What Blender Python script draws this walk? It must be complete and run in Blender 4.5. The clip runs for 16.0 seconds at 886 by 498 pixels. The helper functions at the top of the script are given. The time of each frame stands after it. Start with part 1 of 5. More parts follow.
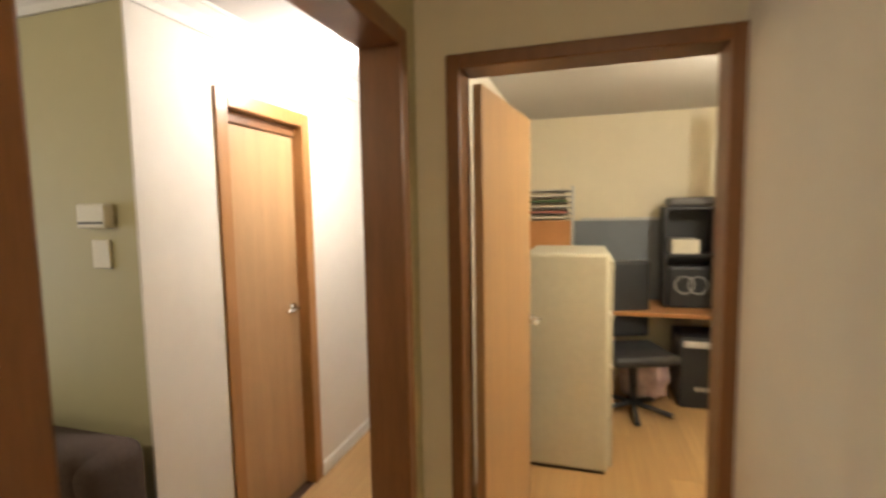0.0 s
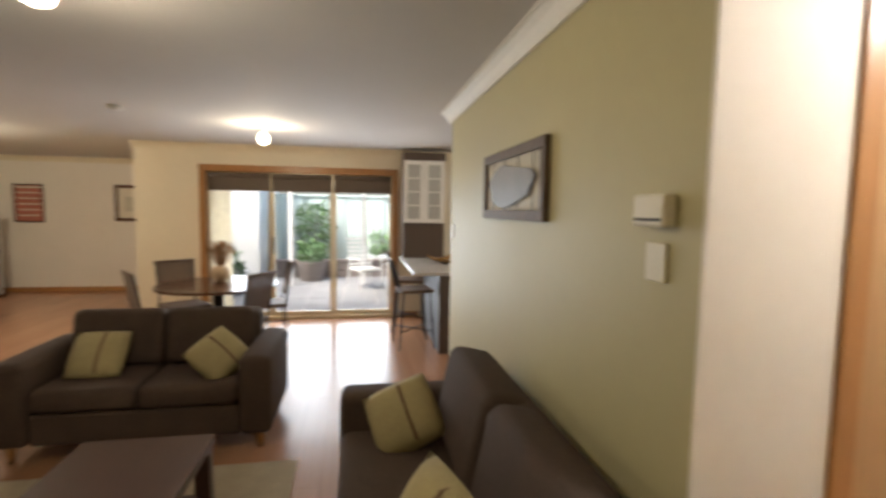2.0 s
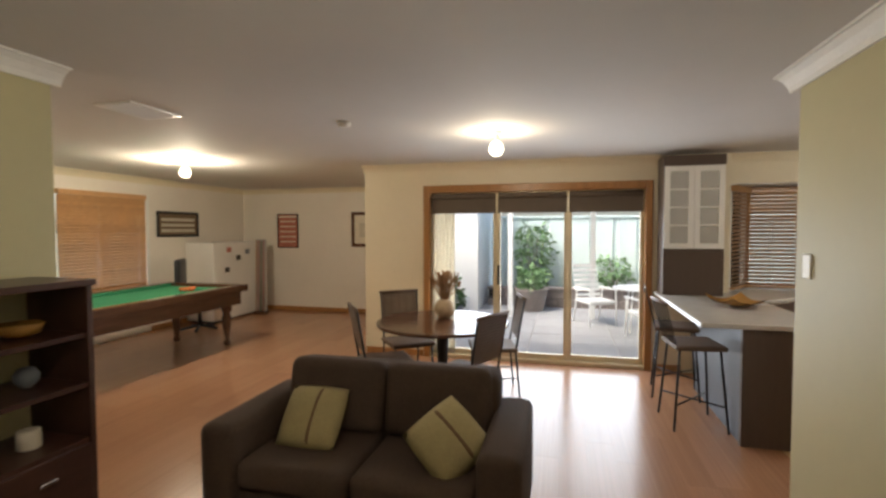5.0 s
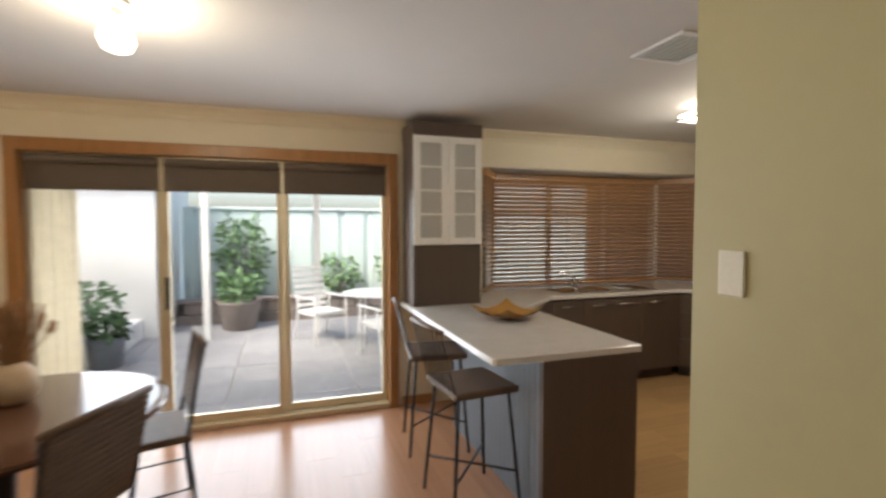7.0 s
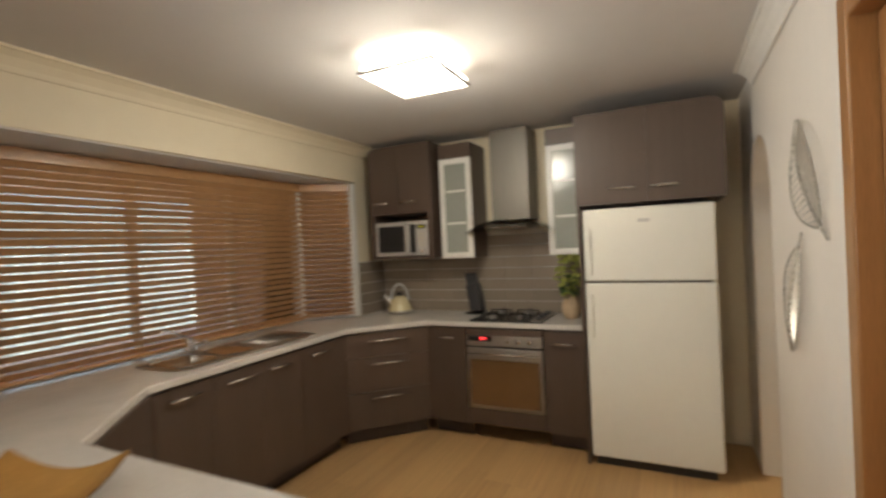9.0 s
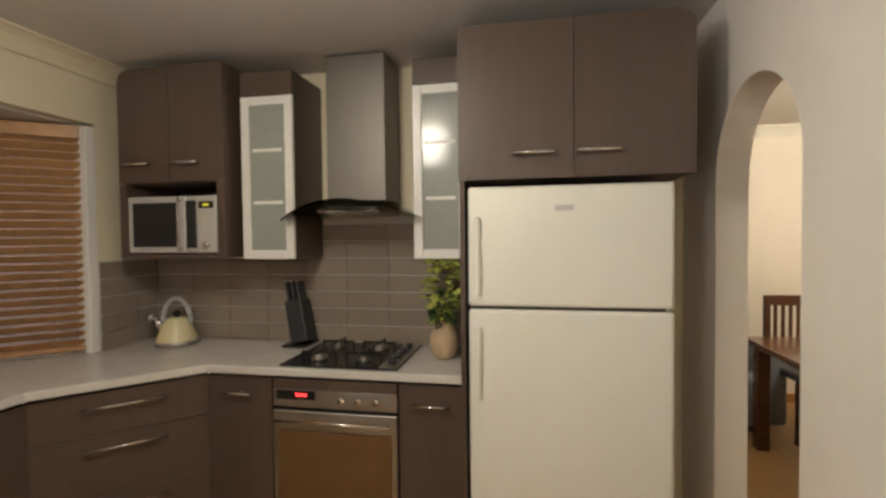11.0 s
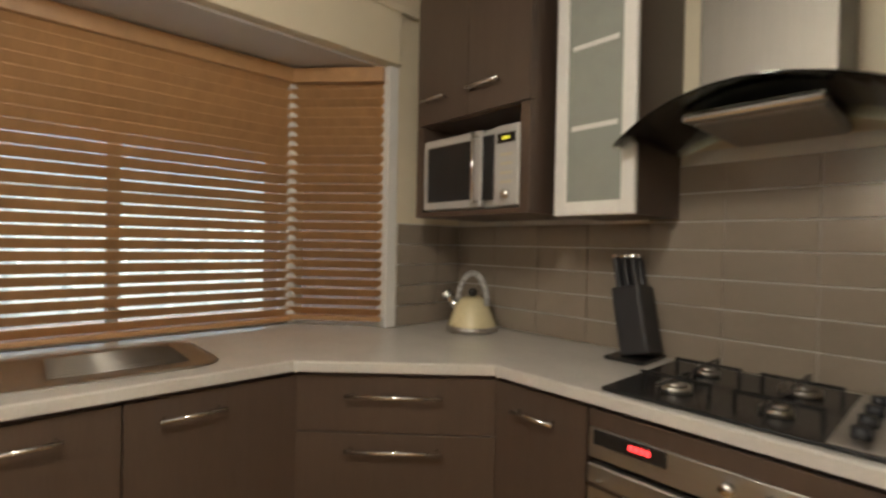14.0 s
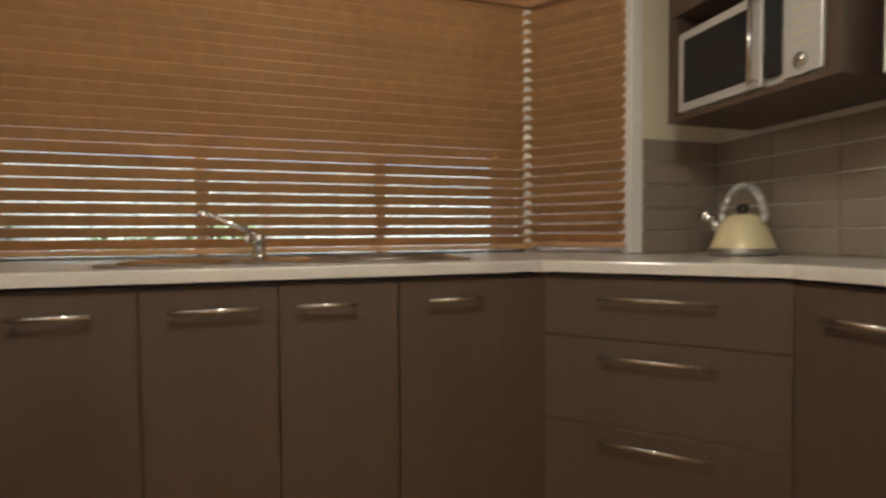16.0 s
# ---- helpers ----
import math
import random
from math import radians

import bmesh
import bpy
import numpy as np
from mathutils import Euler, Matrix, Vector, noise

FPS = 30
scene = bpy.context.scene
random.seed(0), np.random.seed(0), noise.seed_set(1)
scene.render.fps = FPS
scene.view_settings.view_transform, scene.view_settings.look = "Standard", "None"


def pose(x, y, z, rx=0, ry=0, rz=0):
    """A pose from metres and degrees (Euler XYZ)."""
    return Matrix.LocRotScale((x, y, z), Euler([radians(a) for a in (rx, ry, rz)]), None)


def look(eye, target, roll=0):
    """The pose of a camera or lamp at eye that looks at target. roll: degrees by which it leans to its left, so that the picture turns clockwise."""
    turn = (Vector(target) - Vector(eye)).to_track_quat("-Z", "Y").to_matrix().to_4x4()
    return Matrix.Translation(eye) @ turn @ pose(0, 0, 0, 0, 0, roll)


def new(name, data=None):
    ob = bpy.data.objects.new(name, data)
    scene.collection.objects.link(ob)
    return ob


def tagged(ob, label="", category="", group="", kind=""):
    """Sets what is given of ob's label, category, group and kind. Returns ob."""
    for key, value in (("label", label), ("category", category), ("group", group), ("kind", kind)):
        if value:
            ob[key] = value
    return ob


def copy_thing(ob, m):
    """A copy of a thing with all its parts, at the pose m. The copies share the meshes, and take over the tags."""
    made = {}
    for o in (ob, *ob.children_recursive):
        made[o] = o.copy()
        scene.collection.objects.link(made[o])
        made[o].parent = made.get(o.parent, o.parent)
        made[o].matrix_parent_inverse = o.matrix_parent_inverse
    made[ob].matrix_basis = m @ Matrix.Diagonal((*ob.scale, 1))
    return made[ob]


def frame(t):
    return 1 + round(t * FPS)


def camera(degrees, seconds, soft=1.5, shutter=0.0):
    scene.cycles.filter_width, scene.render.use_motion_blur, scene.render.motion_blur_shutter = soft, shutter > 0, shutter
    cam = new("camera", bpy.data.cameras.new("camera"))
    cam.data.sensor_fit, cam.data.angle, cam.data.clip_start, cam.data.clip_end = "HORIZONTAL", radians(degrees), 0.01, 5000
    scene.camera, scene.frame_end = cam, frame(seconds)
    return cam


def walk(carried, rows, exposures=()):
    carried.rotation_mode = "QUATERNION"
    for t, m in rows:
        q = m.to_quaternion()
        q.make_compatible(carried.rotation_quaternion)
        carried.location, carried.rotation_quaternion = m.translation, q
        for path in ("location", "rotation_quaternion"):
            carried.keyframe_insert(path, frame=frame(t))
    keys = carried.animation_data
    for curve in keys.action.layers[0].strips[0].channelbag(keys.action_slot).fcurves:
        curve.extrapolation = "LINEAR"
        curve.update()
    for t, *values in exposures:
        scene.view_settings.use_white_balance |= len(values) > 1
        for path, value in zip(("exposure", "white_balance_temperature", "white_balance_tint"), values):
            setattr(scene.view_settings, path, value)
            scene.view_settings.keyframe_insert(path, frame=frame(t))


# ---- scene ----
cam = camera(86.0, 16.0, soft=2.7, shutter=0.5)
PATH = [
    (0.0, (0.256, -0.237, 1.581), (-0.325, 1.669, 1.412), -1.0),
    (0.5, (0.142, 0.107, 1.558), (-0.849, 1.839, 1.432), -0.7),
    (1.0, (0.005, 0.280, 1.573), (-1.460, 1.636, 1.463), -0.0),
    (1.5, (-0.177, 0.329, 1.559), (-1.978, 1.182, 1.399), 0.5),
    (2.0, (-0.284, 0.258, 1.569), (-2.246, 0.613, 1.405), 0.9),
    (2.5, (-0.392, 0.264, 1.567), (-2.386, 0.153, 1.458), 0.2),
    (3.0, (-0.522, 0.232, 1.559), (-2.485, -0.133, 1.449), -0.0),
    (3.5, (-0.679, 0.207, 1.575), (-2.601, -0.338, 1.486), -0.1),
    (6.0, (-2.224, -0.280, 1.581), (-4.202, -0.574, 1.538), -0.3),
    (6.5, (-2.698, -0.181, 1.534), (-4.689, 0.002, 1.486), -0.5),
    (7.0, (-3.241, -0.077, 1.518), (-5.135, 0.559, 1.429), -0.1),
    (7.5, (-3.728, 0.113, 1.525), (-5.486, 1.063, 1.445), -0.7),
    (8.0, (-4.176, 0.322, 1.527), (-5.734, 1.576, 1.485), -1.7),
    (8.5, (-4.515, 0.511, 1.498), (-5.775, 2.065, 1.496), -2.6),
    (9.0, (-4.750, 0.846, 1.494), (-5.627, 2.643, 1.476), -2.7),
    (9.5, (-4.891, 1.252, 1.502), (-5.450, 3.171, 1.441), -1.5),
    (12.0, (-5.111, 2.566, 1.480), (-5.473, 4.532, 1.421), -0.6),
    (12.5, (-5.199, 2.687, 1.473), (-5.831, 4.581, 1.350), -0.7),
    (13.0, (-5.317, 2.806, 1.439), (-6.249, 4.571, 1.312), 0.6),
    (13.5, (-5.434, 2.894, 1.406), (-6.643, 4.483, 1.298), 0.8),
    (14.0, (-5.533, 3.014, 1.278), (-7.017, 4.354, 1.259), 1.1),
    (14.5, (-5.582, 3.040, 1.148), (-7.236, 4.164, 1.199), 1.5),
    (15.0, (-5.610, 3.026, 1.072), (-7.379, 3.955, 1.147), 1.5),
    (15.5, (-5.634, 2.992, 1.022), (-7.473, 3.780, 1.034), 0.9),
    (16.0, (-5.639, 2.952, 0.982), (-7.553, 3.530, 0.922), -0.4),
]
walk(cam, [(t, look(eye, target, roll)) for t, eye, target, roll in PATH], [(0.0, 1.9), (2.0, 1.75), (3.5, 1.6), (6.0, 1.5), (7.5, 1.6), (8.5, 1.8), (9.5, 1.82), (12.5, 1.92), (16.0, 1.97)])

# ---- light ----
world = bpy.data.worlds.new("world")
scene.world = world
world.use_nodes = True
sky = world.node_tree.nodes.new("ShaderNodeTexSky")
sky.sky_type, sky.sun_disc = "NISHITA", False
sky.sun_elevation, sky.sun_rotation = radians(51), radians(141)
sky.air_density, sky.dust_density = 1.0, 4.0
world.node_tree.links.new(sky.outputs[0], world.node_tree.nodes["Background"].inputs[0])
world.node_tree.nodes["Background"].inputs[1].default_value = 0.15
sun = new("sun", bpy.data.lights.new("sun", "SUN"))
sun.data.energy, sun.data.angle, sun.data.color = 1.5, radians(28), (1.0, 0.97, 0.92)
sun.matrix_world = look((0, 0, 10), (-2.0, 2.5, 6.0))


def bulb(name, x, y, z, watts, color, radius=0.05):
    ob = new(name, bpy.data.lights.new(name, "POINT"))
    ob.data.energy, ob.data.color, ob.data.shadow_soft_size = watts, color, radius
    ob.location = (x, y, z)
    return ob


def panel(name, x, y, z, sx, sy, watts, color):
    ob = new(name, bpy.data.lights.new(name, "AREA"))
    ob.data.shape, ob.data.size, ob.data.size_y = "RECTANGLE", sx, sy
    ob.data.energy, ob.data.color = watts, color
    ob.location = (x, y, z)
    return ob


WARM = (1.0, 0.85, 0.63)
bulb("living_light", -2.08, -0.76, 2.24, 6.2, WARM)
bulb("dining_light", -5.43, -0.68, 2.22, 5.2, WARM)
bulb("pool_light", -6.1, -4.4, 2.22, 27, WARM)
bulb("hall_light", -0.80, 2.0, 2.27, 10, (1.0, 0.96, 0.93))
bulb("office_light", 1.35, 2.25, 2.15, 16, (1.0, 0.90, 0.72))
bulb("entry_light", 0.3, -1.0, 2.25, 4, WARM)
bulb("formal_light", -2.7, 5.3, 2.25, 16, (1.0, 0.86, 0.64))
bulb("kitchen_light", -5.85, 2.89, 2.20, 8.2, (1.0, 0.93, 0.80), 0.14)
sky_in = panel("slider_daylight", -7.3, -0.52, 1.05, 2.5, 1.9, 30, (0.86, 0.93, 1.0))
sky_in.matrix_world = look((-7.33, -0.52, 1.05), (-6.0, -0.52, 0.95))

# ---- materials ----


def mat(name, color, rough=0.5, metal=0.0, var=0.08, scale=6.0, bump=0.0, bscale=60.0, fine=0.04, stretch=(1, 1, 1), spec=0.5, rnd=0.0, coat=0.0, emit=0.0):
    m = bpy.data.materials.new(name)
    m.use_nodes = True
    nt = m.node_tree
    p = nt.nodes["Principled BSDF"]
    p.inputs["Roughness"].default_value, p.inputs["Metallic"].default_value = rough, metal
    p.inputs["Specular IOR Level"].default_value, p.inputs["Coat Weight"].default_value = spec, coat
    co, mp = nt.nodes.new("ShaderNodeTexCoord"), nt.nodes.new("ShaderNodeMapping")
    mp.inputs["Scale"].default_value = stretch
    nt.links.new(co.outputs["Object"], mp.inputs[0])
    if rnd:
        info, add = nt.nodes.new("ShaderNodeObjectInfo"), nt.nodes.new("ShaderNodeVectorMath")
        sc = nt.nodes.new("ShaderNodeMath")
        sc.operation, sc.inputs[1].default_value = "MULTIPLY", 37.0
        nt.links.new(info.outputs["Random"], sc.inputs[0])
        nt.links.new(mp.outputs[0], add.inputs[0])
        nt.links.new(sc.outputs[0], add.inputs[1])
        vec = add.outputs[0]
    else:
        vec = mp.outputs[0]
    n1, n2 = nt.nodes.new("ShaderNodeTexNoise"), nt.nodes.new("ShaderNodeTexNoise")
    n1.inputs["Scale"].default_value, n2.inputs["Scale"].default_value = scale, scale * 11
    n1.inputs["Detail"].default_value = n2.inputs["Detail"].default_value = 4
    nt.links.new(vec, n1.inputs[0])
    nt.links.new(vec, n2.inputs[0])

    def math_node(op, a, b):
        k = nt.nodes.new("ShaderNodeMath")
        k.operation = op
        for i, v in enumerate((a, b)):
            if isinstance(v, float):
                k.inputs[i].default_value = v
            else:
                nt.links.new(v, k.inputs[i])
        return k.outputs[0]
    big = math_node("MULTIPLY", math_node("SUBTRACT", n1.outputs[0], 0.5), 4 * var)
    small = math_node("MULTIPLY", math_node("SUBTRACT", n2.outputs[0], 0.5), 4 * fine)
    value = math_node("ADD", math_node("ADD", big, small), 1.0)
    if rnd:
        value = math_node("ADD", value, math_node("MULTIPLY", math_node("SUBTRACT", info.outputs["Random"], 0.5), 2 * rnd))
    mix = nt.nodes.new("ShaderNodeVectorMath")
    mix.operation = "SCALE"
    mix.inputs[0].default_value = color
    nt.links.new(value, mix.inputs["Scale"])
    nt.links.new(mix.outputs[0], p.inputs["Base Color"])
    nt.links.new(math_node("ADD", math_node("MULTIPLY", math_node("SUBTRACT", n1.outputs[0], 0.5), 0.25 * rough), rough), p.inputs["Roughness"])
    if bump:
        b, n3 = nt.nodes.new("ShaderNodeBump"), nt.nodes.new("ShaderNodeTexNoise")
        n3.inputs["Scale"].default_value, n3.inputs["Detail"].default_value = bscale, 3
        nt.links.new(vec, n3.inputs[0])
        b.inputs["Strength"].default_value, b.inputs["Distance"].default_value = bump, 0.004
        nt.links.new(n3.outputs[0], b.inputs["Height"])
        nt.links.new(b.outputs[0], p.inputs["Normal"])
    if emit:
        p.inputs["Emission Color"].default_value, p.inputs["Emission Strength"].default_value = (*color, 1), emit
    return m


def glass_mat(name, color=(1, 1, 1), rough=0.0, alpha=0.2):
    m = bpy.data.materials.new(name)
    m.use_nodes = True
    nt = m.node_tree
    g, tr, mx = nt.nodes.new("ShaderNodeBsdfGlossy"), nt.nodes.new("ShaderNodeBsdfTransparent"), nt.nodes.new("ShaderNodeMixShader")
    fr = nt.nodes.new("ShaderNodeFresnel")
    fr.inputs[0].default_value = 1.45
    g.inputs["Roughness"].default_value = rough
    tr.inputs[0].default_value = (*color, 1)
    nt.links.new(fr.outputs[0], mx.inputs[0])
    nt.links.new(tr.outputs[0], mx.inputs[1])
    nt.links.new(g.outputs[0], mx.inputs[2])
    nt.links.new(mx.outputs[0], nt.nodes["Material Output"].inputs[0])
    return m



def milky(name, color, alpha):
    m = bpy.data.materials.new(name)
    m.use_nodes = True
    p = m.node_tree.nodes["Principled BSDF"]
    p.inputs["Base Color"].default_value, p.inputs["Alpha"].default_value = (*color, 1), alpha
    p.inputs["Roughness"].default_value = 0.15
    return m


M = {
    "green": mat("sage_green_paint", (0.52, 0.47, 0.27), 0.55, var=0.03, scale=1.5, bump=0.12, bscale=220, fine=0.015),
    "white": mat("warm_white_paint", (0.78, 0.73, 0.66), 0.6, var=0.03, scale=1.5, bump=0.12, bscale=220, fine=0.015),
    "cream": mat("cream_paint", (0.74, 0.66, 0.50), 0.6, var=0.03, scale=1.5, bump=0.12, bscale=220, fine=0.015),
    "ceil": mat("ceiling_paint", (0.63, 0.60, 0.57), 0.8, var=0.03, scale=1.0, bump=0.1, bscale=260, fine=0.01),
    "cornice": mat("cornice_plaster", (0.80, 0.78, 0.73), 0.6, var=0.03),
    "lam": mat("red_brown_laminate", (0.40, 0.205, 0.115), 0.25, var=0.10, scale=2.2, fine=0.05, stretch=(0.6, 6, 1), rnd=0.07, spec=0.55, coat=0.08),
    "oak": mat("light_oak_vinyl", (0.50, 0.31, 0.135), 0.36, var=0.14, scale=2.2, fine=0.06, stretch=(0.6, 6, 1), rnd=0.10),
    "joint": mat("floor_joint", (0.10, 0.05, 0.03), 0.7),
    "timber": mat("honey_timber", (0.36, 0.17, 0.055), 0.35, var=0.16, scale=3, fine=0.10, stretch=(7, 7, 0.6)),
    "darktimber": mat("stained_door_timber", (0.20, 0.085, 0.03), 0.38, var=0.16, scale=3, fine=0.10, stretch=(7, 7, 0.6)),
    "door": mat("door_veneer", (0.42, 0.25, 0.12), 0.42, var=0.10, scale=2, fine=0.07, stretch=(8, 8, 0.5)),
    "slat": mat("blind_cedar", (0.48, 0.275, 0.125), 0.36, var=0.12, scale=3, fine=0.08, stretch=(6, 0.7, 6), rnd=0.08),
    "brown": mat("brown_cabinet_laminate", (0.088, 0.060, 0.045), 0.38, var=0.08, scale=3, fine=0.09, stretch=(9, 9, 0.5), bump=0.05, bscale=90),
    "kick": mat("kickboard", (0.06, 0.045, 0.04), 0.4, var=0.1),
    "bench": mat("speckled_stone_bench", (0.60, 0.58, 0.545), 0.16, var=0.05, scale=8, fine=0.06),
    "wframe": mat("white_lacquer", (0.78, 0.77, 0.74), 0.35, var=0.02),
    "steel": mat("brushed_steel", (0.46, 0.44, 0.41), 0.40, metal=1.0, var=0.05, scale=4, fine=0.06, stretch=(1, 1, 20)),
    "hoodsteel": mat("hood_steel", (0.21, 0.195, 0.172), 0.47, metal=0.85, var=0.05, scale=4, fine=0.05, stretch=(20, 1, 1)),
    "chrome": mat("chrome", (0.75, 0.75, 0.74), 0.12, metal=1.0, var=0.02),
    "alu": mat("gold_aluminium", (0.66, 0.56, 0.38), 0.38, metal=0.5, var=0.04),
    "black": mat("black_enamel", (0.018, 0.017, 0.017), 0.25, var=0.1),
    # near-black for dark trim, and for shade put into recesses by colour
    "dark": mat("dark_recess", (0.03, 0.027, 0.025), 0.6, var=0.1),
    "fridge": mat("fridge_enamel", (0.80, 0.80, 0.74), 0.22, var=0.015, scale=2, fine=0.01, bump=0.06, bscale=300),
    "tile": mat("taupe_tile", (0.27, 0.225, 0.18), 0.16, var=0.05, scale=4, fine=0.03, rnd=0.05),
    "grout": mat("grout", (0.64, 0.61, 0.55), 0.7, var=0.06),
    "sofa": mat("brown_suede", (0.078, 0.054, 0.042), 0.85, var=0.14, scale=6, fine=0.10, bump=0.4, bscale=320, spec=0.25),
    "cushion": mat("olive_cushion_linen", (0.40, 0.335, 0.17), 0.85, var=0.08, scale=9, fine=0.1, bump=0.5, bscale=420),
    "stripe": mat("brown_cushion_stripe", (0.16, 0.10, 0.055), 0.85, var=0.1),
    "wenge": mat("wenge_wood", (0.060, 0.028, 0.020), 0.30, var=0.2, scale=3, fine=0.12, stretch=(0.8, 7, 7)),
    "walnut": mat("walnut_wood", (0.10, 0.045, 0.025), 0.16, var=0.2, scale=3, fine=0.12, stretch=(0.8, 7, 7)),
    "rug": mat("beige_rug", (0.42, 0.35, 0.25), 0.95, var=0.1, scale=8, fine=0.12, bump=0.6, bscale=300),
    "silver": mat("silver_plastic", (0.52, 0.52, 0.51), 0.35, var=0.03, metal=0.3),
    "screen": mat("tube_screen", (0.02, 0.022, 0.024), 0.12, var=0.05),
    "felt": mat("green_felt", (0.02, 0.19, 0.09), 0.95, var=0.08, scale=10, fine=0.08, bump=0.3, bscale=500),
    "wicker": mat("dark_wicker", (0.125, 0.080, 0.052), 0.6, var=0.2, scale=14, fine=0.2, bump=0.6, bscale=160),
    "iron": mat("dark_iron", (0.035, 0.033, 0.035), 0.4, metal=0.7, var=0.1),
    "paver": mat("concrete_paving", (0.36, 0.355, 0.35), 0.7, var=0.14, scale=2, fine=0.10, bump=0.2, bscale=60, rnd=0.06),
    "fence": mat("green_sheet_fence", (0.60, 0.70, 0.66), 0.5, var=0.06, scale=1, fine=0.03),
    "stone": mat("garden_wall_stone", (0.26, 0.22, 0.20), 0.85, var=0.2, scale=3, bump=0.6, bscale=30),
    "leafm": mat("garden_leaf", (0.15, 0.26, 0.11), 0.5, var=0.25, scale=8),
    "leafy": mat("lime_leaf", (0.46, 0.50, 0.11), 0.5, var=0.25, scale=20),
    "leafd": mat("dark_leaf", (0.05, 0.11, 0.03), 0.5, var=0.25, scale=20),
    "vase": mat("sandstone_vase", (0.50, 0.37, 0.24), 0.7, var=0.12, scale=20, bump=0.3, bscale=90),
    "creamk": mat("cream_enamel", (0.72, 0.64, 0.40), 0.2, var=0.02),
    "plastic": mat("white_switch_plastic", (0.80, 0.76, 0.64), 0.4, var=0.01),
    "bowl": mat("golden_lacquer_bowl", (0.36, 0.19, 0.05), 0.22, var=0.2, scale=8, fine=0.1),
    "artgrey": mat("painted_grey_metal", (0.15, 0.14, 0.135), 0.5, metal=0.3, var=0.2, scale=9),
    "board": mat("pale_backing_board", (0.56, 0.52, 0.42), 0.6, var=0.06),
    "redprint": mat("red_print_paper", (0.42, 0.14, 0.10), 0.6, var=0.3, scale=14),
    "paper": mat("cream_paper", (0.72, 0.66, 0.54), 0.7, var=0.06, scale=14),
    "officegrey": mat("grey_cabinet_enamel", (0.56, 0.53, 0.42), 0.4, var=0.03, scale=2),
    "blackpl": mat("black_plastic", (0.025, 0.026, 0.03), 0.45, var=0.12),
    "bluegrey": mat("blue_grey_panel", (0.17, 0.19, 0.22), 0.5, var=0.08),
    "bamboo": mat("dried_grass", (0.30, 0.16, 0.07), 0.9, var=0.2, scale=20),
    "shadefab": mat("taupe_roller_fabric", (0.13, 0.10, 0.075), 0.8, var=0.08, scale=12, bump=0.3, bscale=400),
    "curtain": mat("pale_curtain", (0.62, 0.66, 0.55), 0.8, var=0.08),
    "desk": mat("orange_desk_laminate", (0.48, 0.22, 0.08), 0.4, var=0.1),
    "silverleaf": mat("aged_silver_wire", (0.50, 0.48, 0.43), 0.32, metal=0.9, var=0.12, scale=30),
    "lampglass": mat("lit_lamp_glass", (1.0, 0.86, 0.62), 0.4, emit=3.2),
    "lampwhite": mat("lit_diffuser", (1.0, 0.93, 0.80), 0.4, emit=2.6),
    "led": mat("red_led", (1.0, 0.04, 0.04), 0.4, emit=0.9),
    "glow_green": mat("green_display", (0.6, 0.55, 0.04), 0.4, emit=0.25),
    "outwhite": mat("white_outdoor_paint", (0.82, 0.82, 0.80), 0.5, var=0.04),
    "tin": glass_mat("polycarbonate_sheet", (0.80, 0.80, 0.78), 0.3),
    "brick": mat("red_house_brick", (0.16, 0.115, 0.10), 0.85, var=0.2, scale=9, bump=0.5, bscale=40),
    "glass": glass_mat("clear_glass"),
    "hoodglass": glass_mat("green_tint_glass", (0.86, 0.91, 0.88)),
    "cabglass": milky("etched_cabinet_glass", (0.62, 0.61, 0.57), 0.55),
    "frost": mat("frosted_glass", (0.31, 0.33, 0.30), 0.14, var=0.06, scale=2),
}

# ---- helpers for shapes ----


def boxes(*bs):
    bm = bmesh.new()
    for x0, x1, y0, y1, z0, z1 in bs:
        bmesh.ops.create_cube(bm, size=1, matrix=Matrix.Translation(((x0 + x1) / 2, (y0 + y1) / 2, (z0 + z1) / 2)) @ Matrix.Diagonal((x1 - x0, y1 - y0, z1 - z0, 1)))
    return bm


def rbox(x0, x1, y0, y1, z0, z1, r=0.004, seg=2):
    bm = boxes((x0, x1, y0, y1, z0, z1))
    bmesh.ops.bevel(bm, geom=bm.edges[:], offset=r, segments=seg, profile=0.5, affect="EDGES")
    return bm


def join(*bms):
    out = bmesh.new()
    for b in bms:
        me = bpy.data.meshes.new("tmp")
        b.to_mesh(me)
        b.free()
        out.from_mesh(me)
        bpy.data.meshes.remove(me)
    return out


def moved(bm, m):
    bmesh.ops.transform(bm, matrix=m, verts=bm.verts[:])
    return bm


def cyl(r, h, seg=20, r2=None, at=(0, 0, 0)):
    bm = bmesh.new()
    bmesh.ops.create_cone(bm, cap_ends=True, segments=seg, radius1=r, radius2=r if r2 is None else r2, depth=h, matrix=Matrix.Translation((at[0], at[1], at[2] + h / 2)))
    return bm


def rod(a, b, r, seg=8):
    a, b = Vector(a), Vector(b)
    d = b - a
    bm = bmesh.new()
    bmesh.ops.create_cone(bm, cap_ends=True, segments=seg, radius1=r, radius2=r, depth=d.length, matrix=Matrix.Translation((a + b) / 2) @ d.to_track_quat("Z", "Y").to_matrix().to_4x4())
    return bm


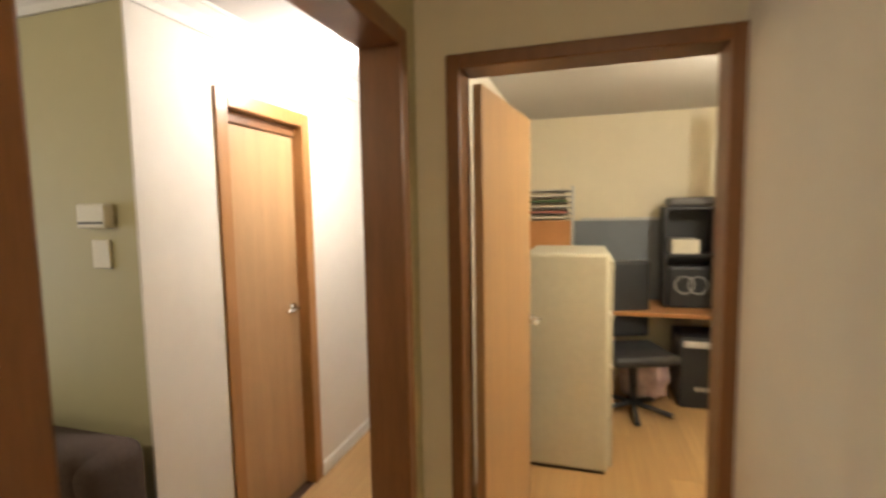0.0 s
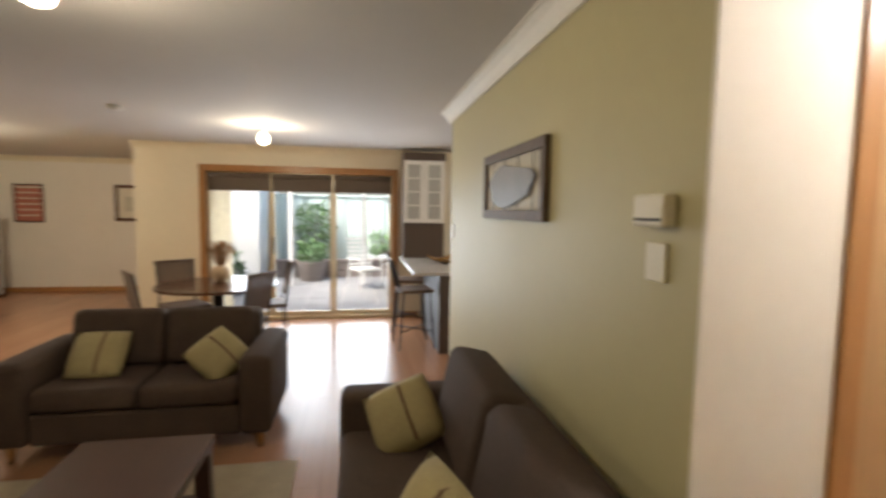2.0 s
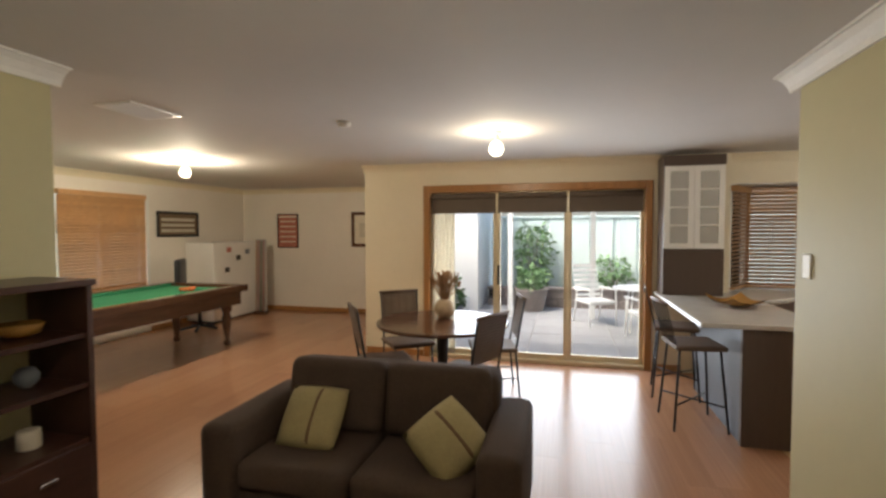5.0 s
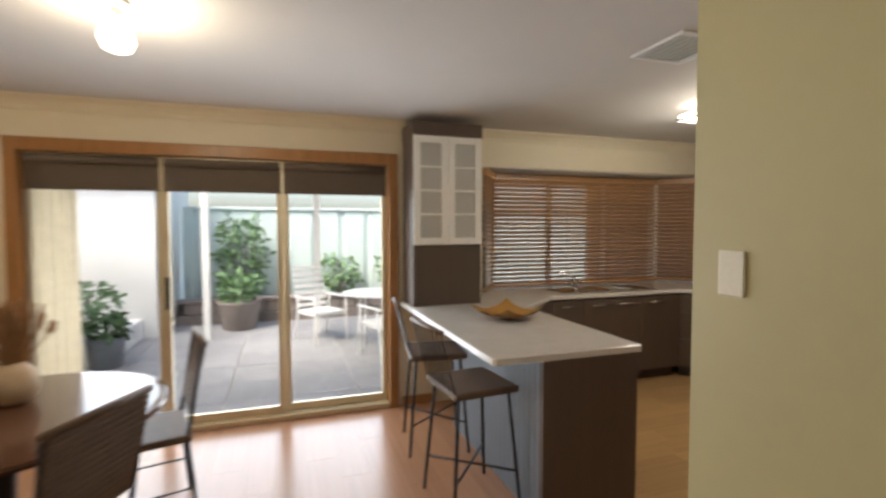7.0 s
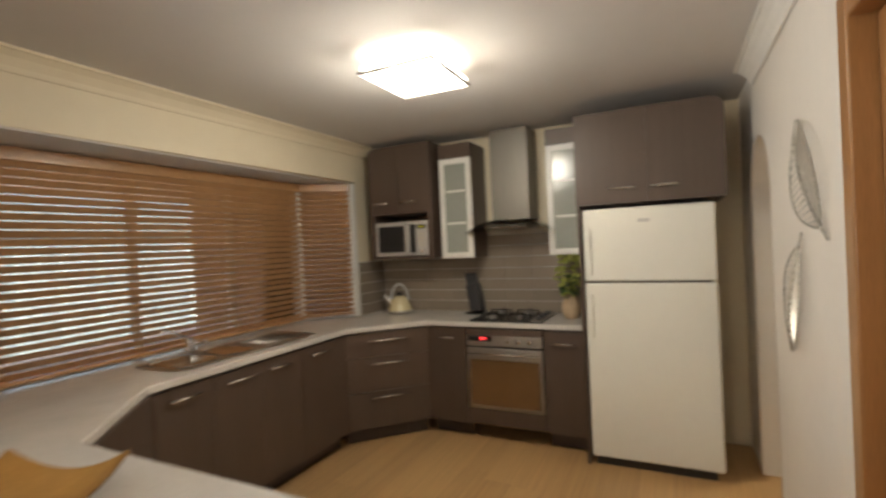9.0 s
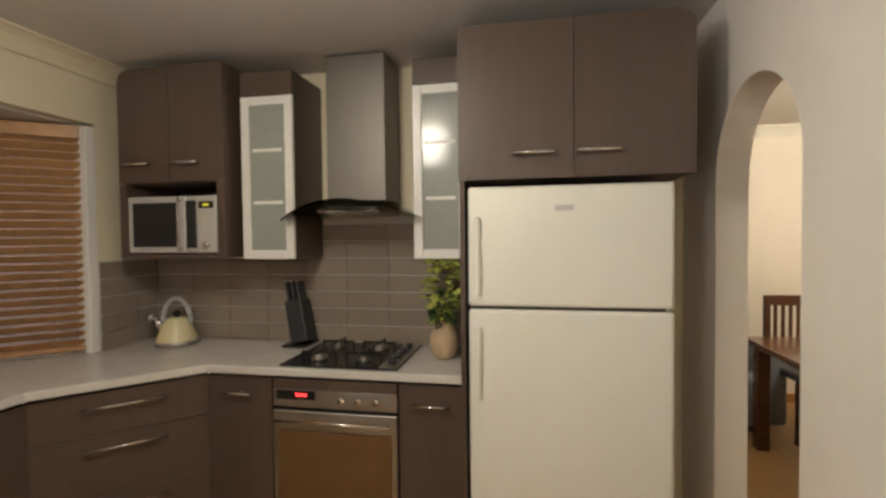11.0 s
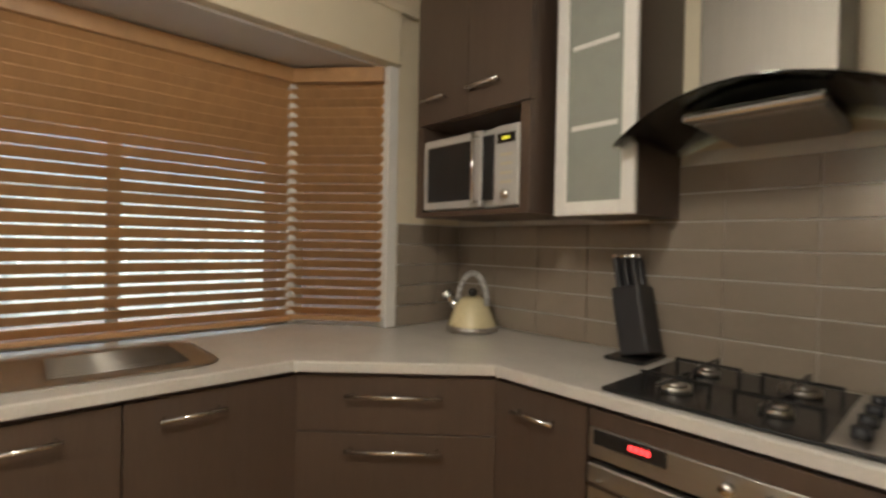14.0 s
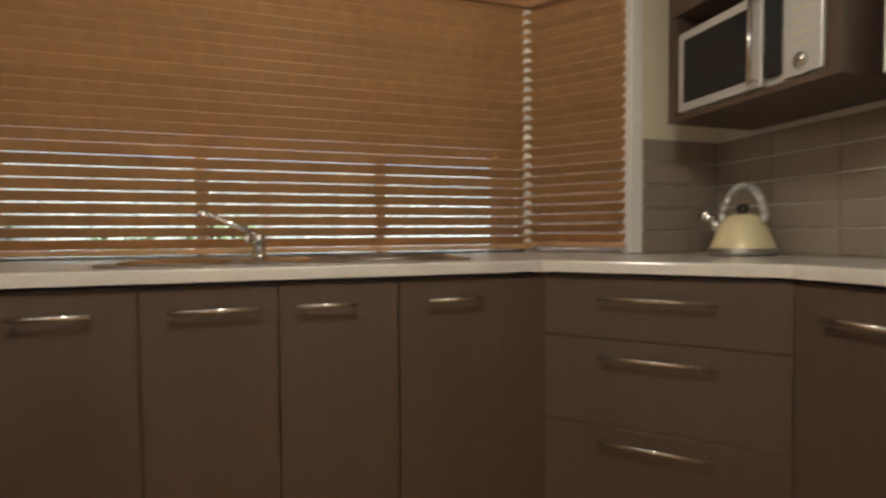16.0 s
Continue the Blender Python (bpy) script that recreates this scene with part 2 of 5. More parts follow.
def lathe(profile, seg=28):
    bm = bmesh.new()
    rings = [[bm.verts.new((r * math.cos(2 * math.pi * k / seg), r * math.sin(2 * math.pi * k / seg), z)) for k in range(seg)] for r, z in profile]
    for a, b in zip(rings, rings[1:]):
        for k in range(seg):
            bm.faces.new((a[k], a[(k + 1) % seg], b[(k + 1) % seg], b[k]))
    bm.faces.new(rings[0][::-1])
    bm.faces.new(rings[-1])
    return bm


def prism(points, z0, z1):
    bm = bmesh.new()
    lo, hi = [bm.verts.new((x, y, z0)) for x, y in points], [bm.verts.new((x, y, z1)) for x, y in points]
    n = len(points)
    bm.faces.new(lo[::-1])
    bm.faces.new(hi)
    for i in range(n):
        bm.faces.new((lo[i], lo[(i + 1) % n], hi[(i + 1) % n], hi[i]))
    bmesh.ops.recalc_face_normals(bm, faces=bm.faces[:])
    return bm


def puff(sx, sy, sz, bulge=0.5, n=10):
    """A stuffed cushion: a box swollen in the middle with soft edges."""
    bm = bmesh.new()
    bmesh.ops.create_grid(bm, x_segments=n, y_segments=n, size=0.5)
    top = bm.verts[:]
    for v in top:
        u, w = 2 * v.co.x, 2 * v.co.y
        v.co = Vector((v.co.x * sx * (1 - 0.05 * w * w), v.co.y * sy * (1 - 0.05 * u * u), sz / 2 * (1 - abs(u) ** 2.6) ** bulge * (1 - abs(w) ** 2.6) ** bulge))
    low = bmesh.ops.duplicate(bm, geom=bm.verts[:] + bm.edges[:] + bm.faces[:])
    for v in [g for g in low["geom"] if isinstance(g, bmesh.types.BMVert)]:
        v.co.z = -v.co.z
    bmesh.ops.remove_doubles(bm, verts=bm.verts[:], dist=0.0005)
    bmesh.ops.recalc_face_normals(bm, faces=bm.faces[:])
    return bm


HERE = [0.0, 0.0]


def room(dx=0.0, dy=0.0):
    """The origin in plan of the things that follow."""
    HERE[:] = dx, dy


def part(name, bm, material, parent=None, label="", smooth=False):
    me = bpy.data.meshes.new(name)
    bm.to_mesh(me)
    bm.free()
    me.materials.append(material)
    if smooth:
        for f in me.polygons:
            f.use_smooth = True
    ob = new(name, me)
    if parent:
        ob.parent = parent
    else:
        ob.location = (HERE[0], HERE[1], 0)
    return tagged(ob, label)


def thing(name, label, category, x=0, y=0, z=0, rz=0, group=""):
    ob = new(name)
    ob.matrix_basis = pose(x + HERE[0], y + HERE[1], z, 0, 0, rz)
    return tagged(ob, label, category, group)


def struct(name, bm, material, label="", category=""):
    return tagged(part(name, bm, material), label, category or name.split("_")[0], "", "structure")


def share(src, m, parent):
    """One more piece on the same mesh."""
    ob = new(src.name.split(".")[0], src.data)
    ob.parent = parent
    ob.matrix_basis = m
    return ob

# ---- structure ----
CEIL = 2.40
# floors: a base slab and planks laid on it
struct("floor_living", boxes((-7.40, 2.0, -2.72, 6.95, -0.12, -0.012), (-9.97, 2.0, -6.6, -2.72, -0.12, -0.012)), M["joint"], "timber-look floor through the house", "floor")
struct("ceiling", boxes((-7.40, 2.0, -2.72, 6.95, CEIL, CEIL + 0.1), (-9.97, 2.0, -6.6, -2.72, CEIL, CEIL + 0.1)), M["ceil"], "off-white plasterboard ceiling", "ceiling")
WG = M["green"]
# picture wall with its rounded corner to the hall, and the kitchen side behind it
struct("wall_picture", boxes((-4.32, -1.255, 1.055, 1.175, 0, CEIL)), WG, "sage green painted wall", "wall")
struct("wall_hall", boxes((-1.375, -1.255, 1.177, 1.51, 0, CEIL), (-1.375, -1.255, 2.085, 5.2, 0, CEIL), (-1.375, -1.255, 1.51, 2.085, 2.06, CEIL)), M["white"], "warm white hall wall", "wall")
struct("wall_hall_skin", boxes((-1.265, -1.252, 1.05, 1.50, 0, CEIL)), M["white"], "white painted corner of the hall", "wall")
struct("wall_hall_end", boxes((-1.255, -0.35, 4.88, 5.0, 0, CEIL)), M["white"], "white wall closing the hall", "wall")
struct("wall_hall_east", boxes((-0.46, -0.35, 1.52, 4.88, 0, CEIL)), M["white"], "white wall between hall and office", "wall")
struct("wall_office_door", boxes((-0.46, -0.2, 1.4, 1.52, 0, CEIL), (0.68, 0.82, 1.4, 1.52, 0, CEIL), (-0.2, 0.68, 1.4, 1.52, 2.10, CEIL)), M["cream"], "cream wall around the office doorway", "wall")
struct("wall_entry_east", boxes((0.7, 0.82, -1.92, 1.4, 0, CEIL)), M["cream"], "cream entry wall", "wall")
struct("wall_entry_south", boxes((-0.5, 0.82, -2.04, -1.92, 0, CEIL)), M["cream"], "cream entry wall", "wall")
struct("wall_entry_west", boxes((-0.445, -0.335, -2.62, 0.067, 0, CEIL), (-0.445, -0.335, 0.067, 1.273, 2.163, CEIL), (-0.445, -0.335, 1.273, 1.40, 0, CEIL)), M["green"], "sage wall beside the entry doorway", "wall")
struct("wall_television", boxes((-3.30, -0.34, -2.742, -2.62, 0, CEIL)), WG, "sage green wall behind the television unit", "wall")
struct("wall_pool_east", boxes((-3.30, -3.18, -6.57, -2.742, 0, CEIL)), M["cream"], "cream wall", "wall")
struct("wall_pool_south", boxes((-9.85, -7.48, -6.57, -6.45, 0, CEIL), (-6.08, -3.3, -6.57, -6.45, 0, CEIL), (-7.48, -6.08, -6.57, -6.45, 0, 0.72), (-7.48, -6.08, -6.57, -6.45, 2.12, CEIL)), M["white"], "pale wall with a window", "wall")
struct("wall_pool_west", boxes((-9.97, -9.85, -6.57, -2.49, 0, CEIL)), M["white"], "pale wall of the games room", "wall")
struct("wall_pool_north", boxes((-9.97, -7.27, -2.61, -2.49, 0, CEIL)), M["cream"], "cream return wall", "wall")
# slider wall and kitchen window wall
struct("wall_slider", boxes((-7.27, -7.15, -2.61, -1.82, 0, CEIL), (-7.27, -7.15, 0.83, 1.60, 0, CEIL), (-7.27, -7.15, -1.82, 0.83, 2.07, CEIL)), M["cream"], "cream wall around the sliding door", "wall")
struct("wall_kitchen_west", boxes((-7.38, -7.26, 1.602, 4.30, 2.08, CEIL), (-7.40, -7.28, 4.302, 4.82, 0, CEIL)), M["cream"], "cream wall above the bay window", "wall")
struct("wall_kitchen_north", boxes((-7.28, -4.32, 4.70, 4.82, 0, CEIL)), M["cream"], "cream kitchen wall", "wall")
# bay: soffit, sill and angled sides
BAY = [(-7.26, 1.602), (-7.68, 1.90), (-7.68, 3.98), (-7.33, 4.30)]
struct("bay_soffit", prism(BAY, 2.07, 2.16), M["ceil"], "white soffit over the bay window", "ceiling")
struct("bay_base", prism(BAY, 0, 0.86), M["cream"], "wall under the bay window", "wall")


def arch_wall():
    """East kitchen wall: a doorway and a round-topped arch through it."""
    x0, x1 = -4.32, -4.20
    bm = boxes((x0, x1, 1.177, 1.62, 0, CEIL), (x0, x1, 1.62, 2.46, 2.07, CEIL), (x0, x1, 2.46, 3.65, 0, CEIL), (x0, x1, 4.27, 4.82, 0, CEIL))
    yc, zc, r, n = 3.96, 1.70, 0.31, 24
    for i in range(n):
        a, b = math.pi * i / n, math.pi * (i + 1) / n
        ya, za, yb, zb = yc + r * math.cos(a), zc + r * math.sin(a), yc + r * math.cos(b), zc + r * math.sin(b)
        v = [bm.verts.new((x, y, z)) for x in (x0, x1) for y, z in ((ya, za), (ya, CEIL), (yb, CEIL), (yb, zb))]
        for f in ((0, 1, 2, 3), (7, 6, 5, 4), (0, 3, 7, 4), (1, 5, 6, 2)):
            bm.faces.new([v[k] for k in f])
    bmesh.ops.recalc_face_normals(bm, faces=bm.faces[:])
    return bm


struct("wall_kitchen_east", arch_wall(), M["white"], "cream wall with a round arch", "wall")
struct("wall_brick", boxes((-10.2, -7.41, 4.84, 4.96, -0.1, 2.5)), M["brick"], "red brick outside wall of the house", "wall")
struct("wall_formal_north", boxes((-4.32, -1.255, 6.80, 6.92, 0, CEIL)), M["white"], "pale dining room wall", "wall")
struct("wall_formal_west", boxes((-4.32, -4.20, 4.83, 6.80, 0, CEIL)), M["white"], "pale dining room wall", "wall")
struct("wall_formal_east", boxes((-1.375, -1.255, 5.2, 6.80, 0, CEIL)), M["white"], "pale dining room wall", "wall")
# office shell
struct("wall_office_north", boxes((-0.54, 1.9, 4.38, 4.5, 0, CEIL)), M["cream"], "cream office wall", "wall")
struct("wall_office_east", boxes((1.82, 1.94, 1.4, 4.5, 0, CEIL), (0.82, 1.94, 1.38, 1.5, 0, CEIL)), M["cream"], "cream office wall", "wall")


def cornice(name, x0, y0, x1, y1, nx, ny, mat_=None):
    """A coved cornice along a wall; (nx, ny) points into the room."""
    bm = bmesh.new()
    prof = [(0, 0), (0, -0.09), (0.012, -0.09), (0.02, -0.065), (0.045, -0.032), (0.075, -0.012), (0.09, -0.012), (0.09, 0)]
    rings = [[bm.verts.new((x + nx * d, y + ny * d, CEIL - 0.001 + z)) for d, z in prof] for x, y in ((x0, y0), (x1, y1))]
    for i in range(len(prof)):
        j = (i + 1) % len(prof)
        bm.faces.new((rings[0][i], rings[0][j], rings[1][j], rings[1][i]))
    bm.faces.new(rings[0])
    bm.faces.new(rings[1][::-1])
    bmesh.ops.recalc_face_normals(bm, faces=bm.faces[:])
    return struct(name, bm, mat_ or M["cornice"], "white coved plaster cornice", "cornice")


cornice("cornice", -4.41, 1.053, -1.235, 1.053, 0, -1)
cornice("cornice", -3.34, -2.618, -0.46, -2.618, 0, 1)
cornice("cornice", -7.258, 1.61, -7.258, 4.69, 1, 0, M["cream"])
cornice("cornice", -4.322, 1.06, -4.322, 4.03, -1, 0)
cornice("cornice", -7.148, -2.62, -7.148, 0.89, 1, 0, M["cream"])
cornice("cornice", -9.848, -6.44, -9.848, -2.62, 1, 0, M["cream"])
cornice("cornice", -9.84, -6.448, -3.32, -6.448, 0, 1, M["cream"])
cornice("cornice", -1.251, 1.06, -1.251, 4.87, 1, 0)
cornice("cornice", -4.19, 6.798, -1.36, 6.798, 0, -1)


def skirting(name, x0, x1, y0, y1, m):
    return struct(name, rbox(x0, x1, y0, y1, 0.001, 0.08, 0.004, 1), m, "skirting board along the wall", "baseboard")


skirting("baseboard", -9.848, -9.834, -6.4, -2.73, M["timber"])
skirting("baseboard", -7.148, -7.134, -2.6, -1.83, M["timber"])
skirting("baseboard", -7.148, -7.134, 0.86, 1.14, M["timber"])
skirting("baseboard", -9.8, -7.56, -6.448, -6.434, M["timber"])
skirting("baseboard", -1.253, -1.239, 2.15, 4.87, M["wframe"])
skirting("baseboard", -4.334, -4.321, 2.54, 3.64, M["white"])
skirting("baseboard", -4.25, -1.6, 6.784, 6.798, M["timber"])


def frame_set(name, x0, x1, y0, y1, top, axis, m, w=0.07, depth=0.16, label=""):
    """Jambs, head and architraves round a doorway in a wall along x ('x') or y ('y')."""
    if axis == "x":
        ym = (y0 + y1) / 2
        bs = [(x0 - w, x0, ym - depth / 2, ym + depth / 2, 0, top + w), (x1, x1 + w, ym - depth / 2, ym + depth / 2, 0, top + w), (x0, x1, ym - depth / 2, ym + depth / 2, top, top + w)]
    else:
        xm = (x0 + x1) / 2
        bs = [(xm - depth / 2, xm + depth / 2, y0 - w, y0, 0, top + w), (xm - depth / 2, xm + depth / 2, y1, y1 + w, 0, top + w), (xm - depth / 2, xm + depth / 2, y0, y1, top, top + w)]
    root = tagged(new(name), label, "door frame", "", "structure")
    for b in bs:
        part("jamb" if b[4] == 0 else "head", rbox(*b, 0.006, 2), m, root)
    return root


frame_set("door_frame_hall", -1.375, -1.255, 1.51, 2.07, 2.04, "y", M["timber"], 0.075, 0.15, "honey timber door frame in the hall")
frame_set("door_frame_office", -0.17, 0.657, 1.40, 1.52, 2.06, "x", M["darktimber"], 0.05, 0.15, "brown timber frame round the office doorway")
frame_set("door_frame_living", -0.445, -0.335, 0.13, 1.21, 2.10, "y", M["darktimber"], 0.065, 0.15, "wide brown timber frame between entry and living room")
frame_set("door_frame_kitchen", -4.32, -4.20, 1.69, 2.39, 2.02, "y", M["timber"], 0.075, 0.16, "honey timber door frame beside the kitchen")


def lever(parent, x, y, z, nx, ny, side):
    """A lever handle on a rose; (nx, ny) is the way out of the door, side the way the lever points."""
    tx, ty = -ny * side, nx * side
    bm = join(moved(cyl(0.026, 0.01, 20), Matrix.Translation((x, y, z)) @ Vector((nx, ny, 0)).to_track_quat("Z", "Y").to_matrix().to_4x4()),
              rod((x, y, z), (x + nx * 0.05, y + ny * 0.05, z), 0.009), rod((x + nx * 0.05, y + ny * 0.05, z), (x + nx * 0.05 + tx * 0.11, y + ny * 0.05 + ty * 0.11, z), 0.009, 10))
    return part("door_handle", bm, M["chrome"], parent, "chrome lever handle", True)


d = tagged(new("door_1"), "closed honey veneer hall door with a chrome lever", "door", "", "structure")
part("leaf", rbox(-1.34, -1.305, 1.514, 2.066, 0.008, 1.985, 0.003), M["door"], d)
part("transom", rbox(-1.345, -1.29, 1.512, 2.068, 1.988, 2.038, 0.003), M["darktimber"], d)
lever(d, -1.305, 2.0, 1.05, 1, 0, -1)
d = tagged(new("door_2"), "pale veneer office door standing open into the room", "door", "", "structure")
leaf = moved(rbox(0, 0.80, -0.018, 0.018, 0.008, 2.035, 0.003), pose(-0.135, 1.51, 0, 0, 0, 84))
part("leaf", leaf, M["door"], d)
hx, hy = -0.135 + 0.74 * math.cos(radians(83)), 1.51 + 0.74 * math.sin(radians(83))
lever(d, hx + 0.018, hy - 0.003, 1.0, math.sin(radians(83)), -math.cos(radians(83)), -1)
d = tagged(new("door_3"), "closed honey timber door beside the kitchen", "door", "", "structure")
part("leaf", rbox(-4.28, -4.245, 1.694, 2.386, 0.008, 2.015, 0.003), M["timber"], d)


def slider():
    root = tagged(new("sliding_door"), "gold aluminium glass sliding door in a honey timber frame", "door", "", "structure")
    y0, y1, top = -1.82, 0.83, 2.07
    for b, n in (((-7.29, -7.12, y0, y0 + 0.075, 0, top + 0.06), "jamb"), ((-7.29, -7.12, y1 - 0.075, y1, 0, top + 0.06), "jamb"), ((-7.29, -7.12, y0 + 0.075, y1 - 0.075, top - 0.03, top + 0.06), "head")):
        part(n, rbox(*b, 0.006, 2), M["timber"], root)
    part("track", rbox(-7.28, -7.13, y0 + 0.075, y1 - 0.075, 0.0, 0.045, 0.006, 1), M["alu"], root)
    ya, yb = y0 + 0.075, y1 - 0.075
    w = (yb - ya) / 3
    for i in range(3):
        a, b = ya + i * w, ya + (i + 1) * w
        xs = -7.245 + (0.035 if i == 1 else 0)
        p = part("sash", join(rbox(xs, xs + 0.03, a, a + 0.045, 0.045, 2.04, 0.003, 1), rbox(xs, xs + 0.03, b - 0.045, b, 0.045, 2.04, 0.003, 1),
                              rbox(xs, xs + 0.03, a + 0.045, b - 0.045, 0.045, 0.105, 0.003, 1), rbox(xs, xs + 0.03, a + 0.045, b - 0.045, 1.99, 2.04, 0.003, 1)), M["alu"], root)
        g = part("pane", boxes((xs + 0.012, xs + 0.018, a + 0.045, b - 0.045, 0.105, 1.99)), M["glass"], p)
        g.visible_shadow = False
        if i == 1:
            part("pull", rbox(xs + 0.03, xs + 0.05, a + 0.008, a + 0.036, 0.92, 1.16, 0.006), M["black"], p, "black pull handle")
    return root


slider()
for a, b in ((-1.735, -0.91), (-0.91, -0.08), (-0.08, 0.75)):
    s = thing("roller_shade", "taupe fabric roller shade, mostly rolled up over the sliding door", "roller shade", group="shades over the sliding door")
    part("tube", rod((-7.165, a + 0.02, 1.995), (-7.165, b - 0.02, 1.995), 0.032, 16), M["shadefab"], s, "", True)
    part("fabric", boxes((-7.176, -7.172, a + 0.012, b - 0.012, 1.80, 1.99)), M["shadefab"], s)
    part("bottom_rail", rbox(-7.182, -7.166, a + 0.01, b - 0.01, 1.785, 1.805, 0.004), M["shadefab"], s)


def drape(name, label, x, y, z, width, height, folds, depth, m):
    """A hanging cloth along y, gathered in soft folds."""
    root = thing(name, label, "curtain", x, y, z)
    bm = bmesh.new()
    n = folds * 6
    lines = [[bm.verts.new((depth * math.sin(2 * math.pi * k * folds / n + 0.4 * math.sin(k * 0.7)) * (0.7 + 0.3 * h / height), width * k / n, h)) for k in range(n + 1)] for h in (0, height * 0.5, height)]
    for a, b in zip(lines, lines[1:]):
        for k in range(n):
            bm.faces.new((a[k], a[k + 1], b[k + 1], b[k]))
    bmesh.ops.solidify(bm, geom=bm.faces[:], thickness=0.003)
    part("cloth", bm, m, root, "", True)
    return root


drape("curtain", "cream cloth curtain gathered at the edge of the sliding door", -7.20, -1.735, 0.05, 0.30, 1.93, 5, 0.012, M["paper"])


def window_unit(name, p0, p1, z0, z1, mullions):
    """A white window between two plan points, facing left of the way p0 to p1."""
    root = tagged(new(name), "white framed window with clear panes", "window", "", "structure")
    (xa, ya), (xb, yb) = p0, p1
    ln = math.hypot(xb - xa, yb - ya)
    m = pose(xa, ya, 0, 0, 0, math.degrees(math.atan2(yb - ya, xb - xa)))
    fs = [rbox(0, 0.05, -0.03, 0.03, z0, z1, 0.003, 1), rbox(ln - 0.05, ln, -0.03, 0.03, z0, z1, 0.003, 1), rbox(0.05, ln - 0.05, -0.03, 0.03, z0, z0 + 0.05, 0.003, 1), rbox(0.05, ln - 0.05, -0.03, 0.03, z1 - 0.05, z1, 0.003, 1)]
    for k in range(1, mullions + 1):
        c = ln * k / (mullions + 1)
        fs.append(rbox(c - 0.02, c + 0.02, -0.025, 0.025, z0 + 0.05, z1 - 0.05, 0.003, 1))
    part("window_frame", moved(join(*fs), m), M["wframe"], root)
    g = part("pane", moved(boxes((0.05, ln - 0.05, -0.003, 0.003, z0 + 0.05, z1 - 0.05)), m), M["glass"], root)
    g.visible_shadow = False
    return root


window_unit("window_1", BAY[1], BAY[2], 0.86, 2.07, 2)
window_unit("window_2", BAY[2], BAY[3], 0.86, 2.07, 0)
window_unit("window_3", BAY[0], BAY[1], 0.86, 2.07, 0)
window_unit("window_4", (-6.08, -6.51), (-7.48, -6.51), 0.72, 2.12, 1)
struct("trim_bay", join(rbox(-7.335, -7.272, 4.245, 4.299, 0.901, 2.069, 0.004), rbox(-7.30, -7.255, 1.605, 1.65, 0.901, 2.069, 0.004), rbox(-7.655, -7.615, 3.94, 3.98, 0.901, 2.069, 0.004)), M["wframe"], "white trim at the bay window's corners", "trim")
struct("trim_window", rbox(-7.54, -7.48, -6.45, -6.42, 0.70, 2.14, 0.004), M["wframe"], "white window trim", "trim")


def blind(name, p0, p1, z0, z1, tilt, pitch=0.043, inset=0.055, side=1):
    """A timber venetian blind between two plan points; its slats are single pieces."""
    (xa, ya), (xb, yb) = p0, p1
    ln = math.hypot(xb - xa, yb - ya) - 0.02
    root = thing(name, "cedar venetian blind, lowered with its slats nearly shut", "venetian blind", xa, ya, 0, math.degrees(math.atan2(yb - ya, xb - xa)), "kitchen blinds" if "kitchen" in name else "")
    d = inset * side
    part("pelmet", rbox(0.01, ln, d - 0.035, d + 0.035, z1 - 0.07, z1 - 0.004, 0.004), M["slat"], root)
    part("bottom_rail", rbox(0.012, ln, d - 0.025, d + 0.025, z0, z0 + 0.02, 0.004), M["slat"], root)
    n = int(math.ceil((z1 - 0.08 - z0 - 0.02) / pitch))
    src = None
    for k in range(n):
        m = pose(0, d, z0 + 0.04 + k * pitch, tilt + 1.5 * math.sin(k * 2.1), 0, 0)
        if src is None:
            src = part("slat", rbox(0.012, ln, -0.025, 0.025, -0.0015, 0.0015, 0.0012, 1), M["slat"], root)
            src.matrix_basis = m
        else:
            share(src, m, root)
    for k in range(4 if ln > 1 else 2):
        c = ln * (k + 0.5) / (4 if ln > 1 else 2)
        part("cord", rod((c, d - 0.027 * side, z0), (c, d - 0.027 * side, z1 - 0.05), 0.0014, 5), M["paper"], root)
    return root


blind("kitchen_blind", BAY[1], BAY[2], 0.915, 2.068, -46, side=-1)
blind("kitchen_blind", BAY[2], BAY[3], 0.925, 2.066, -44, side=-1)
blind("kitchen_blind", BAY[0], BAY[1], 0.925, 2.066, -32, side=-1)
blind("games_room_blind", (-7.46, -6.45), (-6.10, -6.45), 0.75, 2.13, 55, side=1)

# ---- kitchen ----


def bar(parent, a, b, out, name="handle"):
    """A bar handle from a to b, standing off its door along out."""
    a, b, o = Vector(a), Vector(b), Vector(out)
    d = (b - a).normalized() * 0.015
    bm = join(rod(a + o, b + o, 0.006, 10), rod(a + d, a + d + o, 0.005, 8), rod(b - d, b - d + o, 0.005, 8))
    return part(name, bm, M["chrome"], parent, "bright steel bar handle", True)


